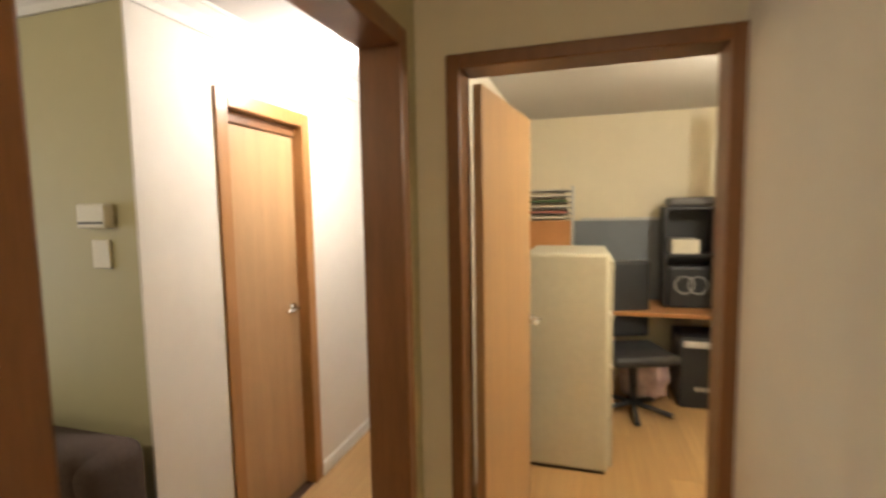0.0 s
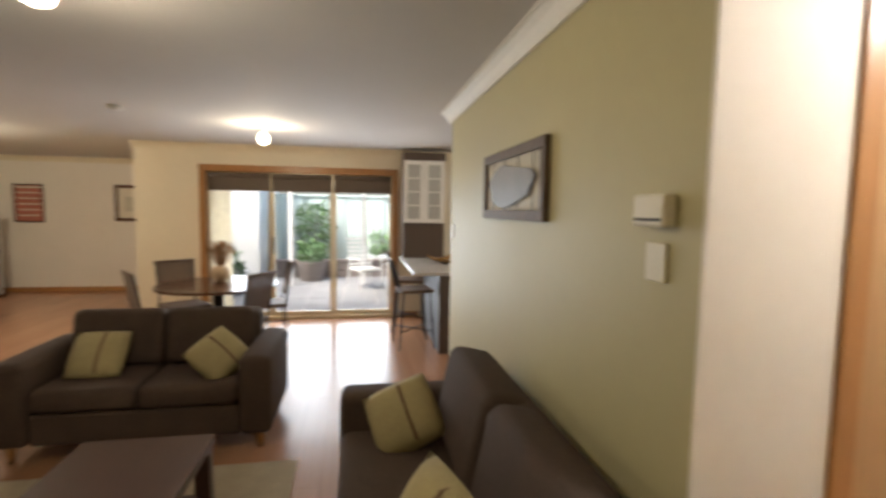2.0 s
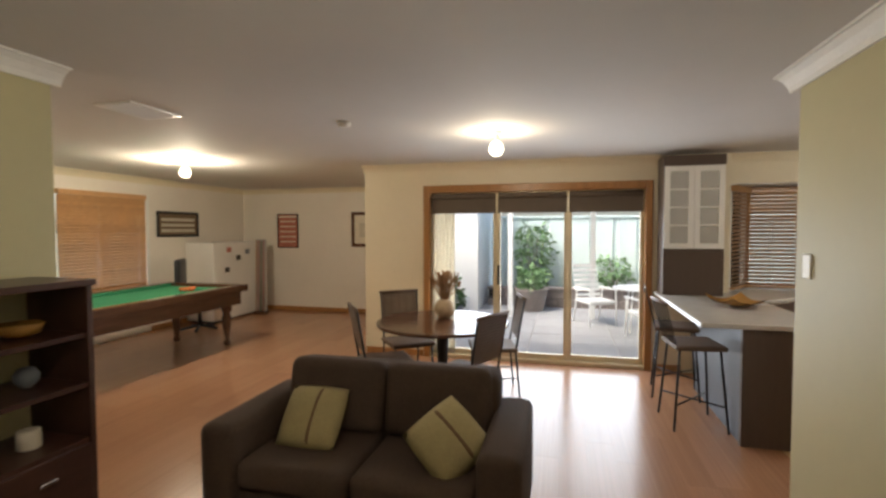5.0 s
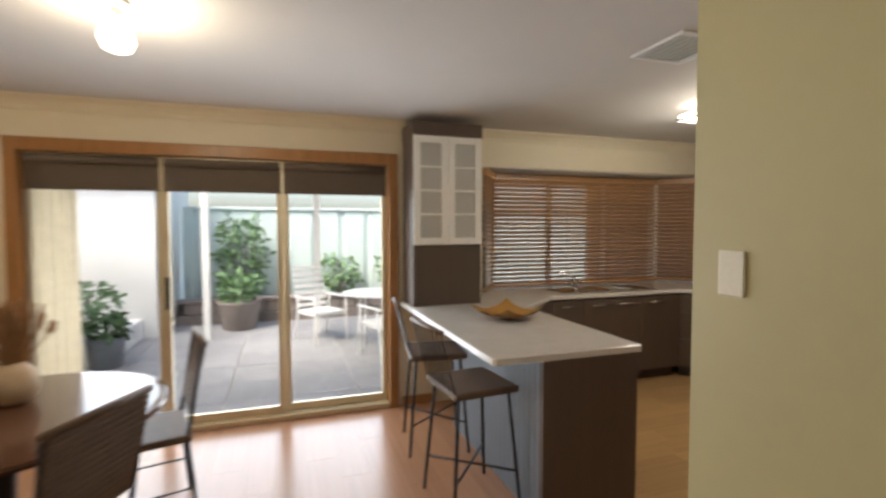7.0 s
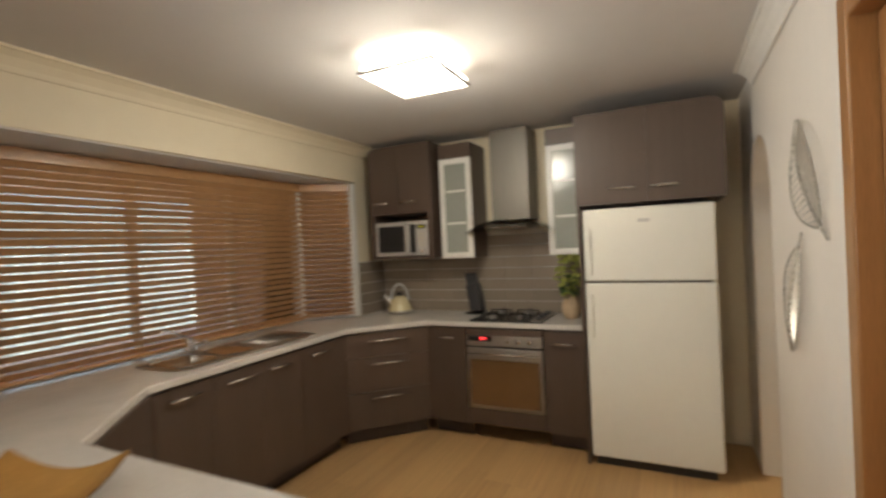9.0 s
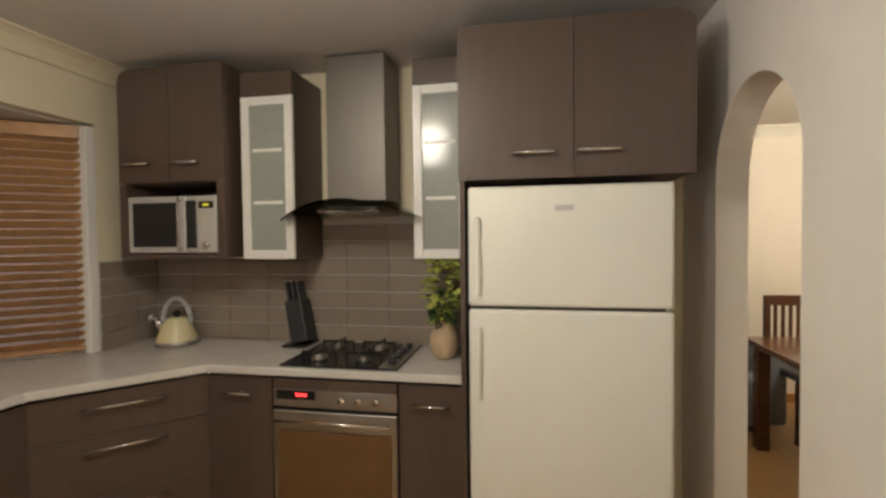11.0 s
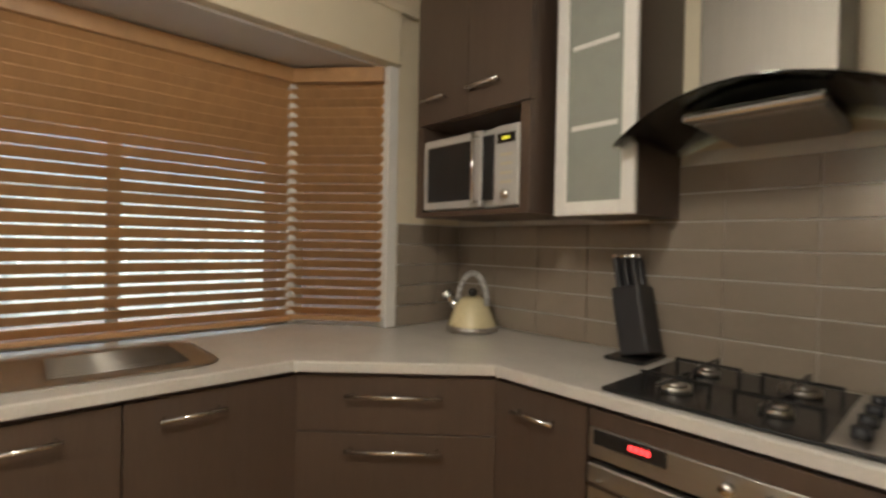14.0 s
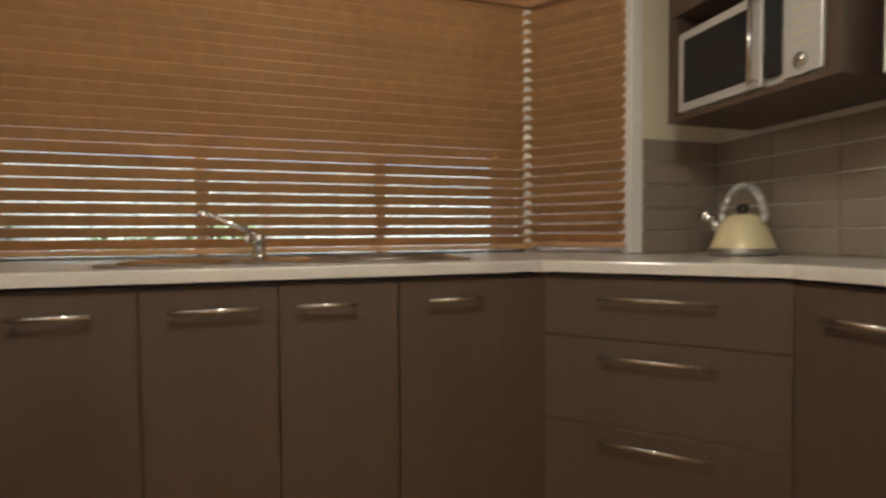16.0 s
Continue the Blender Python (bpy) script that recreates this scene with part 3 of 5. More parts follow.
def base_unit(label, x, y, rz, w, fronts, depth=0.56, handle="h", name="base_cabinet"):
    """A floor cabinet: local x along its front, local -y out of it. fronts: (x0, x1, z0, z1)."""
    root = thing(name, label, "cabinet", x, y, 0, rz, "kitchen base cabinets")
    part("body", rbox(0.001, w - 0.001, 0.0, depth, 0.12, 0.855, 0.002, 1), M["brown"], root)
    part("kickboard", boxes((0.001, w - 0.001, 0.075, 0.09, 0.0, 0.12)), M["kick"], root)
    for x0, x1, z0, z1, h0, h1, hz in fronts:
        dr = part("door" if z1 - z0 > 0.4 else "drawer", rbox(x0 + 0.0015, x1 - 0.0015, -0.02, -0.001, z0 + 0.0015, z1 - 0.0015, 0.0015, 1), M["brown"], root)
        if h1 > h0:
            bar(dr, (h0, -0.02, hz), (h1, -0.02, hz), (0, -0.03, 0))
    return root


# window run, facing +x: local x runs along +y
RX = -7.005
for y0, w, h0, h1 in ((2.235, 0.33, 0.07, 0.24), (2.565, 0.33, 0.07, 0.29), (2.895, 0.33, 0.045, 0.21), (3.225, 0.475, 0.08, 0.25)):
    base_unit("dark brown wood-grain base cabinet under the sink bench", RX, y0, 90, w, [(0, w, 0.12, 0.85, h0, h1, 0.793)])
# diagonal corner drawers
CA, CB = Vector((-7.005, 3.705)), Vector((-6.55, 4.175))
cl, ca = (CB - CA).length, math.degrees(math.atan2(CB.y - CA.y, CB.x - CA.x))
base_unit("dark brown corner drawer unit with three steel handles", CA.x, CA.y, ca, cl, [(0.0, cl, 0.665, 0.85, cl / 2 - 0.155, cl / 2 + 0.155, 0.79), (0.0, cl, 0.40, 0.665, cl / 2 - 0.155, cl / 2 + 0.155, 0.615), (0, cl, 0.12, 0.40, cl / 2 - 0.155, cl / 2 + 0.155, 0.36)], 0.5)
# back run, facing -y
base_unit("narrow dark brown base cabinet beside the oven", -6.547, 4.185, 0, 0.333, [(0, 0.333, 0.12, 0.85, 0.09, 0.24, 0.775)], 0.5)
base_unit("dark brown base cabinet between oven and fridge", -5.613, 4.185, 0, 0.29, [(0, 0.29, 0.12, 0.85, 0.058, 0.23, 0.764)], 0.5)
# inner diagonal by the peninsula
DA, DB = Vector((-6.55, 1.72)), Vector((-7.005, 2.225))
base_unit("dark brown angled corner cabinet", DB.x, DB.y, math.degrees(math.atan2(DB.y - DA.y, DB.x - DA.x)) + 180, 0.001 + (DB - DA).length, [(0, (DB - DA).length, 0.12, 0.85, 0.2, 0.36, 0.79)], 0.02)

oven = thing("oven", "stainless wall oven with dark glass and a red clock", "oven", -6.211, 4.185)
part("body", rbox(0.0, 0.595, 0.0, 0.5, 0.125, 0.855, 0.002, 1), M["black"], oven)
part("lower_panel", rbox(0.0, 0.595, -0.02, -0.001, 0.125, 0.25, 0.002, 1), M["brown"], oven)
part("control_panel", rbox(0.005, 0.59, -0.024, -0.001, 0.72, 0.80, 0.003, 1), M["steel"], oven, "brushed steel control panel")
part("clock_window", rbox(0.02, 0.21, -0.026, -0.0242, 0.757, 0.797, 0.002, 1), M["black"], oven)
part("vent_strip", rbox(0.005, 0.59, -0.026, -0.001, 0.802, 0.85, 0.002, 1), M["brown"], oven)
part("clock_digits", join(*[boxes((0.118 + 0.014 * k, 0.128 + 0.014 * k, -0.028, -0.0262, 0.772, 0.786)) for k in range(4)]), M["led"], oven, "red glowing clock digits")
for kx in (0.34, 0.42, 0.50):
    part("knob", moved(cyl(0.014, 0.022, 16), pose(kx, -0.024, 0.765, 90)), M["chrome"], oven, "", True)
dr = part("oven_door", rbox(0.005, 0.59, -0.03, -0.001, 0.25, 0.705, 0.004, 1), M["steel"], oven)
part("oven_window", rbox(0.03, 0.565, -0.033, -0.028, 0.275, 0.62, 0.003, 1), mat("bronze_oven_glass", (0.20, 0.12, 0.055), 0.12, var=0.1, metal=0.4), dr, "bronze mirrored glass")
bar(dr, (0.03, -0.03, 0.67), (0.565, -0.03, 0.67), (0, -0.035, 0))


def bench_top():
    """One continuous worktop: back run, diagonal, window run with bay, peninsula."""
    pts = [(-5.325, 4.145), (-6.53, 4.145), (-6.965, 3.675), (-6.965, 2.205), (-6.53, 1.715), (-5.27, 1.715), (-5.255, 1.70), (-5.255, 0.865), (-5.27, 0.85), (-7.145, 0.85), (-7.145, 1.601), (-7.255, 1.612), (-7.645, 1.92), (-7.645, 3.965), (-7.335, 4.25), (-7.275, 4.25), (-7.275, 4.695), (-5.325, 4.695)]
    bm = prism(pts, 0.866, 0.90)
    bmesh.ops.bevel(bm, geom=[e for e in bm.edges if abs(e.verts[0].co.z - e.verts[1].co.z) < 1e-4 and e.verts[0].co.z > 0.88], offset=0.006, segments=2, profile=0.5, affect="EDGES")
    return bm


tagged(part("worktop", bench_top(), M["bench"]), "continuous pale speckled stone worktop with a breakfast bar", "worktop")
pen = thing("peninsula_base", "dark brown breakfast bar base with a grey-blue grooved back", "cabinet")
part("end_panel", rbox(-5.32, -5.28, 1.13, 1.70, 0.0, 0.858, 0.002, 1), M["brown"], pen)
part("body", boxes((-6.60, -5.321, 1.16, 1.68, 0.1, 0.857)), M["brown"], pen)
part("kickboard", boxes((-6.5, -5.321, 1.2, 1.64, 0.0, 0.1)), M["kick"], pen)
src = None
for k in range(22):
    m = pose(-6.62 + 0.059 * k, 1.15, 0.0)
    if src is None:
        src = part("panel_board", rbox(0.001, 0.058, -0.008, 0.0095, 0.0, 0.857, 0.003, 1), M["bluegrey"], pen, "grey-blue grooved board")
        src.matrix_basis = m
    else:
        share(src, m, pen)

# tall dresser on the worktop
dc = thing("dresser_cabinet", "white glass-door cabinet over a brown roller shutter, on the worktop", "cabinet")
part("carcass", join(boxes((-7.145, -6.82, 0.88, 0.90, 0.902, 2.34), (-7.145, -6.82, 1.43, 1.45, 0.902, 2.34), (-7.145, -6.82, 0.90, 1.43, 1.36, 1.38), (-7.145, -6.82, 0.90, 1.43, 2.22, 2.24), (-7.145, -7.12, 0.90, 1.43, 1.38, 2.22))), M["brown"], dc)
part("back_panel", boxes((-7.12, -7.11, 0.90, 1.43, 1.38, 2.22)), M["wframe"], dc)
part("fascia", rbox(-7.145, -6.80, 0.875, 1.455, 2.24, 2.345, 0.004), M["brown"], dc)
part("shutter", rbox(-6.84, -6.815, 0.90, 1.43, 0.902, 1.36, 0.004), M["brown"], dc)
for z in (1.60, 1.82, 2.04):
    part("shelf", boxes((-7.12, -6.86, 0.90, 1.43, z - 0.006, z)), M["wframe"], dc)
for k in range(7):
    y, z = 0.97 + 0.07 * k, (1.38, 1.60, 1.82)[k % 3]
    part("crockery", moved(lathe([(0.025, 0), (0.03, 0.01), (0.032, 0.09), (0.034, 0.1), (0.02, 0.1)], 14), Matrix.Translation((-6.95, y, z + 0.001))), M["wframe"], dc, "", True)
for y0 in (0.882, 1.166):
    y1 = y0 + 0.281
    dr = part("door", join(rbox(-6.82, -6.798, y0, y0 + 0.055, 1.385, 2.235, 0.003), rbox(-6.82, -6.798, y1 - 0.055, y1, 1.385, 2.235, 0.003), rbox(-6.82, -6.798, y0 + 0.055, y1 - 0.055, 1.385, 1.44, 0.003), rbox(-6.82, -6.798, y0 + 0.055, y1 - 0.055, 2.18, 2.235, 0.003),
                           *[rbox(-6.815, -6.803, y0 + 0.055, y1 - 0.055, z - 0.008, z + 0.008, 0.002, 1) for z in (1.625, 1.81, 1.995)]), M["wframe"], dc, "white shaker glazed door")
    g = part("pane", boxes((-6.811, -6.807, y0 + 0.055, y1 - 0.055, 1.44, 2.18)), M["cabglass"], dr)
    g.visible_shadow = False

# wall cabinets on the back wall
UY = 4.365
MY = 4.28
mc = thing("microwave_cabinet", "dark brown wall cabinet with an open microwave niche", "cabinet")
for b in ((-7.11, -7.07, MY, 4.695, 1.39, 1.765), (-6.555, -6.515, MY, 4.695, 1.39, 1.765), (-7.07, -6.555, MY, 4.695, 1.39, 1.41), (-7.07, -6.555, 4.67, 4.695, 1.41, 1.765), (-7.11, -6.515, MY + 0.02, 4.695, 1.765, 2.199)):
    part("panel", boxes(b), M["brown"], mc)


def crowned(x0, x1, y0, y1, z0, z1, left, right, r=0.07):
    """A board in the plane of y whose upper corners are rounded where asked."""
    pts = [(x0, z0), (x1, z0)]
    pts += [(x1 - r + r * math.cos(radians(15 * k)), z1 - r + r * math.sin(radians(15 * k))) for k in range(7)] if right else [(x1, z1)]
    pts += [(x0 + r - r * math.sin(radians(15 * k)), z1 - r + r * math.cos(radians(15 * k))) for k in range(7)] if left else [(x0, z1)]
    bm = moved(prism(pts, -y1, -y0), Matrix(((1, 0, 0, 0), (0, 0, -1, 0), (0, 1, 0, 0), (0, 0, 0, 1))))
    bmesh.ops.recalc_face_normals(bm, faces=bm.faces[:])
    return bm


for x0, x1, h in ((-7.11, -6.814, (-7.06, -6.92)), (-6.812, -6.515, (-6.80, -6.64))):
    dr = part("door", crowned(x0 + 0.001, x1 - 0.001, MY - 0.001, MY + 0.019, 1.77, 2.345, x0 < -7, False), M["brown"], mc)
    bar(dr, (h[0], MY - 0.001, 1.862), (h[1], MY - 0.001, 1.862), (0, -0.028, 0))
part("crown", crowned(-7.11, -6.515, MY + 0.02, 4.695, 2.20, 2.345, True, False), M["brown"], mc)
mw = thing("microwave", "silver microwave oven with a black glass door, in its niche", "microwave", -7.062, MY + 0.02, 1.411)
part("body", rbox(0, 0.502, 0.0, 0.30, 0.004, 0.29, 0.006), M["silver"], mw)
dr = part("door", rbox(0.0, 0.33, -0.022, -0.001, 0.006, 0.288, 0.006), M["silver"], mw)
part("door_window", rbox(0.028, 0.285, -0.025, -0.018, 0.035, 0.258, 0.004), M["screen"], dr, "black mesh glass")
bar(dr, (0.312, -0.022, 0.012), (0.312, -0.022, 0.28), (0, -0.03, 0))
part("dark_strip", rbox(0.332, 0.388, -0.022, -0.001, 0.03, 0.265, 0.003), M["screen"], mw, "black glass strip")
cp = part("control_panel", rbox(0.39, 0.502, -0.022, -0.001, 0.006, 0.288, 0.006), M["silver"], mw)
part("display", boxes((0.405, 0.488, -0.0235, -0.0215, 0.225, 0.26)), M["black"], cp)
part("digits", boxes((0.43, 0.462, -0.0245, -0.0236, 0.237, 0.248)), M["glow_green"], cp, "glowing green digits")
for k in range(4):
    part("button", boxes((0.42, 0.474, -0.0232, -0.0215, 0.18 - 0.032 * k, 0.190 - 0.032 * k)), M["officegrey"], cp)
part("dial", moved(cyl(0.018, 0.012, 18), pose(0.447, -0.022, 0.045, 90)), M["chrome"], cp, "", True)


def glass_cupboard(x0, x1, label):
    root = thing("glass_cabinet", label, "cabinet", group="frosted wall cabinets")
    part("body", boxes((x0, x1, UY + 0.022, 4.695, 1.38, 2.31)), M["brown"], root)
    part("fascia", rbox(x0, x1, UY, UY + 0.02, 2.193, 2.31, 0.003, 1), M["brown"], root)
    fr = part("door_frame", join(rbox(x0, x0 + 0.045, UY - 0.002, UY + 0.02, 1.38, 2.19, 0.005), rbox(x1 - 0.045, x1, UY - 0.002, UY + 0.02, 1.38, 2.19, 0.005), rbox(x0 + 0.045, x1 - 0.045, UY - 0.002, UY + 0.02, 1.38, 1.425, 0.005), rbox(x0 + 0.045, x1 - 0.045, UY - 0.002, UY + 0.02, 2.145, 2.19, 0.005)), M["wframe"], root, "white door frame")
    part("pane", boxes((x0 + 0.045, x1 - 0.045, UY + 0.006, UY + 0.012, 1.425, 2.145)), M["frost"], fr, "frosted glass pane")
    for z in (1.655, 1.915):
        part("shelf_edge", boxes((x0 + 0.06, x1 - 0.06, UY + 0.0045, UY + 0.0055, z, z + 0.016)), M["wframe"], fr, "shelf edge showing through the glass")


glass_cupboard(-6.475, -6.195, "brown wall cabinet with a white framed frosted door")
glass_cupboard(-5.588, -5.327, "brown wall cabinet with a white framed frosted door beside the fridge")

hood = thing("range_hood", "stainless chimney range hood with a curved glass canopy", "range hood")
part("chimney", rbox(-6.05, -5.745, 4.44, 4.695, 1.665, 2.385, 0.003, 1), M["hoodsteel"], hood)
part("motor_box", rbox(-6.03, -5.75, 4.34, 4.695, 1.598, 1.634, 0.012), M["steel"], hood)
part("front_band", rbox(-6.04, -5.74, 4.285, 4.338, 1.603, 1.628, 0.012, 3), M["chrome"], hood, "bright steel front band")
bm = bmesh.new()
N = 16
top = []
for i in range(N + 1):
    u = i / N * 2 - 1
    x, z = -5.885 + 0.34 * u, 1.66 - 0.085 * u * u
    yf = 4.19 + 0.10 * u * u
    top.append([bm.verts.new((x, yf, z)), bm.verts.new((x, 4.69, z)), bm.verts.new((x, yf, z - 0.007)), bm.verts.new((x, 4.69, z - 0.007))])
for a, b in zip(top, top[1:]):
    for f in ((a[0], b[0], b[1], a[1]), (a[2], a[3], b[3], b[2]), (a[0], a[2], b[2], b[0]), (a[1], b[1], b[3], a[3])):
        bm.faces.new(f)
bm.faces.new((top[0][0], top[0][1], top[0][3], top[0][2]))
bm.faces.new((top[-1][0], top[-1][2], top[-1][3], top[-1][1]))
bmesh.ops.recalc_face_normals(bm, faces=bm.faces[:])
part("canopy", bm, M["hoodglass"], hood, "curved green-tinted glass canopy")

fr = thing("fridge", "white top-freezer refrigerator standing beside the worktop", "refrigerator", -5.29, 4.055)
part("cabinet", rbox(0.005, 0.757, 0.06, 0.63, 0.03, 1.676, 0.012), M["fridge"], fr)
dr = part("freezer_door", rbox(0.0, 0.762, 0.0, 0.055, 1.208, 1.676, 0.014, 3), M["fridge"], fr)
part("badge", boxes((0.335, 0.405, -0.002, 0.0005, 1.578, 1.60)), M["silver"], dr, "small grey badge")
part("grip", rbox(0.028, 0.05, -0.022, 0.001, 1.25, 1.56, 0.009), M["fridge"], dr)
dr = part("fridge_door", rbox(0.0, 0.762, 0.0, 0.055, 0.06, 1.196, 0.014, 3), M["fridge"], fr)
part("grip", rbox(0.028, 0.05, -0.022, 0.001, 0.84, 1.13, 0.009), M["fridge"], dr)
part("seal", boxes((0.01, 0.735, 0.02, 0.058, 1.194, 1.21)), M["dark"], fr)
part("base_grille", rbox(0.02, 0.72, 0.03, 0.10, 0.0, 0.058, 0.004), M["dark"], fr)

ob = thing("overfridge_cabinet", "dark brown cabinet above the fridge with steel handles", "cabinet")
part("body", boxes((-5.322, -4.49, 4.054, 4.695, 1.705, 2.199)), M["brown"], ob)
part("crown", crowned(-5.322, -4.462, 4.054, 4.695, 2.20, 2.29, False, True), M["brown"], ob)
part("side_panel", boxes((-5.322, -5.303, 4.06, 4.695, 0.0, 1.705)), M["brown"], ob)
for x0, x1, h in ((-5.322, -4.888, (-5.115, -4.955)), (-4.886, -4.465, (-4.875, -4.72))):
    dr = part("door", crowned(x0 + 0.001, x1, 4.03, 4.052, 1.702, 2.29, False, x1 > -4.6), M["brown"], ob)
    bar(dr, (h[0], 4.03, 1.795), (h[1], 4.03, 1.795), (0, -0.028, 0))
part("end_filler", rbox(-4.488, -4.465, 4.056, 4.695, 1.705, 2.199, 0.004), M["brown"], ob)

ck = thing("cooktop", "black gas cooktop with four burners on the worktop", "cooktop", -5.90, 4.40, 0.901)
ck.scale = (0.93, 1, 1)
part("plate", rbox(-0.30, 0.30, -0.23, 0.24, 0.0, 0.010, 0.004), M["black"], ck)
for i, (bx, by, r) in enumerate(((-0.15, -0.11, 0.045), (-0.15, 0.12, 0.035), (0.09, -0.11, 0.035), (0.09, 0.12, 0.05))):
    b = part("burner", join(moved(cyl(r, 0.014, 20), Matrix.Translation((bx, by, 0.01))), moved(cyl(r * 0.75, 0.01, 20), Matrix.Translation((bx, by, 0.024)))), M["steel"], ck, "", True)
    part("trivet", join(*[rod((bx - 0.095 * math.cos(a), by - 0.095 * math.sin(a), 0.042), (bx + 0.095 * math.cos(a), by + 0.095 * math.sin(a), 0.042), 0.005, 6) for a in (0, math.pi / 2)],
                        *[rod((bx + 0.09 * math.cos(a), by + 0.09 * math.sin(a), 0.009), (bx + 0.09 * math.cos(a), by + 0.09 * math.sin(a), 0.043), 0.005, 6) for a in (0, math.pi / 2, math.pi, 1.5 * math.pi)]), M["black"], b)
part("control_strip", rbox(0.205, 0.298, -0.225, 0.235, 0.0101, 0.0125, 0.001, 1), M["steel"], ck, "brushed steel control strip")
for k in range(4):
    part("knob", moved(cyl(0.018, 0.022, 16), Matrix.Translation((0.25, -0.15 + 0.10 * k, 0.012))), M["blackpl"], ck, "", True)

kt = thing("kettle", "cream dome stovetop kettle with a grey loop handle", "kettle", -7.0, 4.52, 0.901)
part("body", lathe([(0.085, 0.0), (0.092, 0.008), (0.092, 0.02), (0.086, 0.035), (0.066, 0.09), (0.046, 0.118), (0.03, 0.126)], 32), M["creamk"], kt, "", True)
part("base_ring", lathe([(0.088, 0.0), (0.096, 0.002), (0.096, 0.02), (0.088, 0.022)], 32), M["steel"], kt, "steel base", True)
part("knob", lathe([(0.008, 0.124), (0.016, 0.135), (0.018, 0.148), (0.01, 0.158)], 16), M["black"], kt, "", True)
part("spout", join(rod((-0.06, -0.01, 0.07), (-0.115, -0.02, 0.125), 0.017, 14), rod((-0.112, -0.02, 0.122), (-0.13, -0.022, 0.135), 0.02, 14)), M["chrome"], kt, "chrome spout", True)
pts = [(0.075 * math.cos(math.pi * k / 12), 0.0, 0.10 + 0.115 * math.sin(math.pi * k / 12)) for k in range(13)]
kt.scale = (1.18, 1.18, 1.18)
part("loop_handle", join(*[rod(a, b, 0.011, 10) for a, b in zip(pts, pts[1:])]), M["silver"], kt, "grey loop handle", True)

kb = thing("knife_block", "black knife block with steel-tipped knives, leaning back", "knife block", -6.29, 4.58, 0.901, 0)
kb.scale = (1.12, 1.12, 1.12)
part("foot", rbox(-0.06, 0.06, -0.07, 0.09, 0.0, 0.012, 0.004), M["black"], kb)
part("block", moved(rbox(-0.045, 0.045, -0.05, 0.05, 0.0, 0.21, 0.008), pose(0.02, 0.01, 0.014, -8, -14, 0)), M["blackpl"], kb)
for k in range(6):
    x, y = -0.028 + 0.028 * (k % 3), -0.02 + 0.04 * (k // 3)
    kn = part("knife", moved(rbox(-0.008, 0.008, -0.012, 0.012, 0.20, 0.30, 0.004), pose(x + 0.02, y + 0.01, 0.014, -8, -14, 0)), M["blackpl"], kb)
    part("pommel", moved(rbox(-0.009, 0.009, -0.013, 0.013, 0.30, 0.312, 0.003), pose(x + 0.02, y + 0.01, 0.014, -8, -14, 0)), M["chrome"], kn, "steel tip")


def leaves(count, spread, height, size, seed, base=0.0, flat=0.5):
    rnd = random.Random(seed)
    bm = bmesh.new()
    for _ in range(count):
        a, r, z = rnd.uniform(0, 6.283), spread * math.sqrt(rnd.random()), base + height * rnd.random()
        r *= 0.55 + 0.45 * math.sin(math.pi * min(1, max(0, (z - base) / height)))
        s = size * rnd.uniform(0.6, 1.3)
        m = Matrix.Translation((r * math.cos(a), r * math.sin(a), z)) @ Euler((rnd.uniform(-1, 1), rnd.uniform(-1, 1) * flat, a)).to_matrix().to_4x4()
        v = [bm.verts.new(m @ Vector(p)) for p in ((0, 0, 0), (s * 0.5, s * 0.32, s * 0.06), (s, 0, -s * 0.12), (s * 0.5, -s * 0.32, s * 0.06))]
        bm.faces.new((v[0], v[1], v[2]))
        bm.faces.new((v[0], v[2], v[3]))
    return bm


vz = thing("vase_plant", "sandstone vase with lime-green leaves on the worktop", "plant", -5.46, 4.43, 0.901)
part("vase", lathe([(0.035, 0.0), (0.05, 0.01), (0.068, 0.06), (0.066, 0.11), (0.045, 0.165), (0.030, 0.185), (0.026, 0.18)], 24), M["vase"], vz, "", True)
part("leaf_spray", leaves(150, 0.075, 0.29, 0.055, 3, 0.19), M["leafy"], vz, "lime-green leaves")
part("lower_leaf", leaves(45, 0.065, 0.17, 0.06, 4, 0.17), M["leafd"], vz, "darker lower leaves")
part("stem", join(*[rod((0, 0, 0.16), (0.05 * math.cos(k), 0.05 * math.sin(k), 0.34), 0.003, 5) for k in range(6)]), M["leafd"], vz)

sk = thing("sink", "double stainless sink with a drainer set into the worktop", "sink")


def basin(x0, x1, y0, y1):
    """A raised-rim shallow bowl that sits on the worktop."""
    bm = bmesh.new()
    loops = []
    for inset, z in ((0.0, 0.901), (0.004, 0.906), (0.03, 0.9065), (0.042, 0.9045), (0.06, 0.9025)):
        ring, r = [], max(0.09 - inset, 0.02)
        for cx, cy, a0 in ((x1 - inset - r, y1 - inset - r, 0), (x0 + inset + r, y1 - inset - r, 90), (x0 + inset + r, y0 + inset + r, 180), (x1 - inset - r, y0 + inset + r, 270)):
            for k in range(7):
                a = radians(a0 + 15 * k)
                ring.append(bm.verts.new((cx + r * math.cos(a), cy + r * math.sin(a), z)))
        loops.append(ring)
    for a, b in zip(loops, loops[1:]):
        for k in range(len(a)):
            j = (k + 1) % len(a)
            bm.faces.new((a[k], a[j], b[j], b[k]))
    bm.faces.new(loops[-1])
    bmesh.ops.recalc_face_normals(bm, faces=bm.faces[:])
    return bm


part("rim", basin(-7.47, -7.05, 2.42, 3.50), M["steel"], sk, "", True)
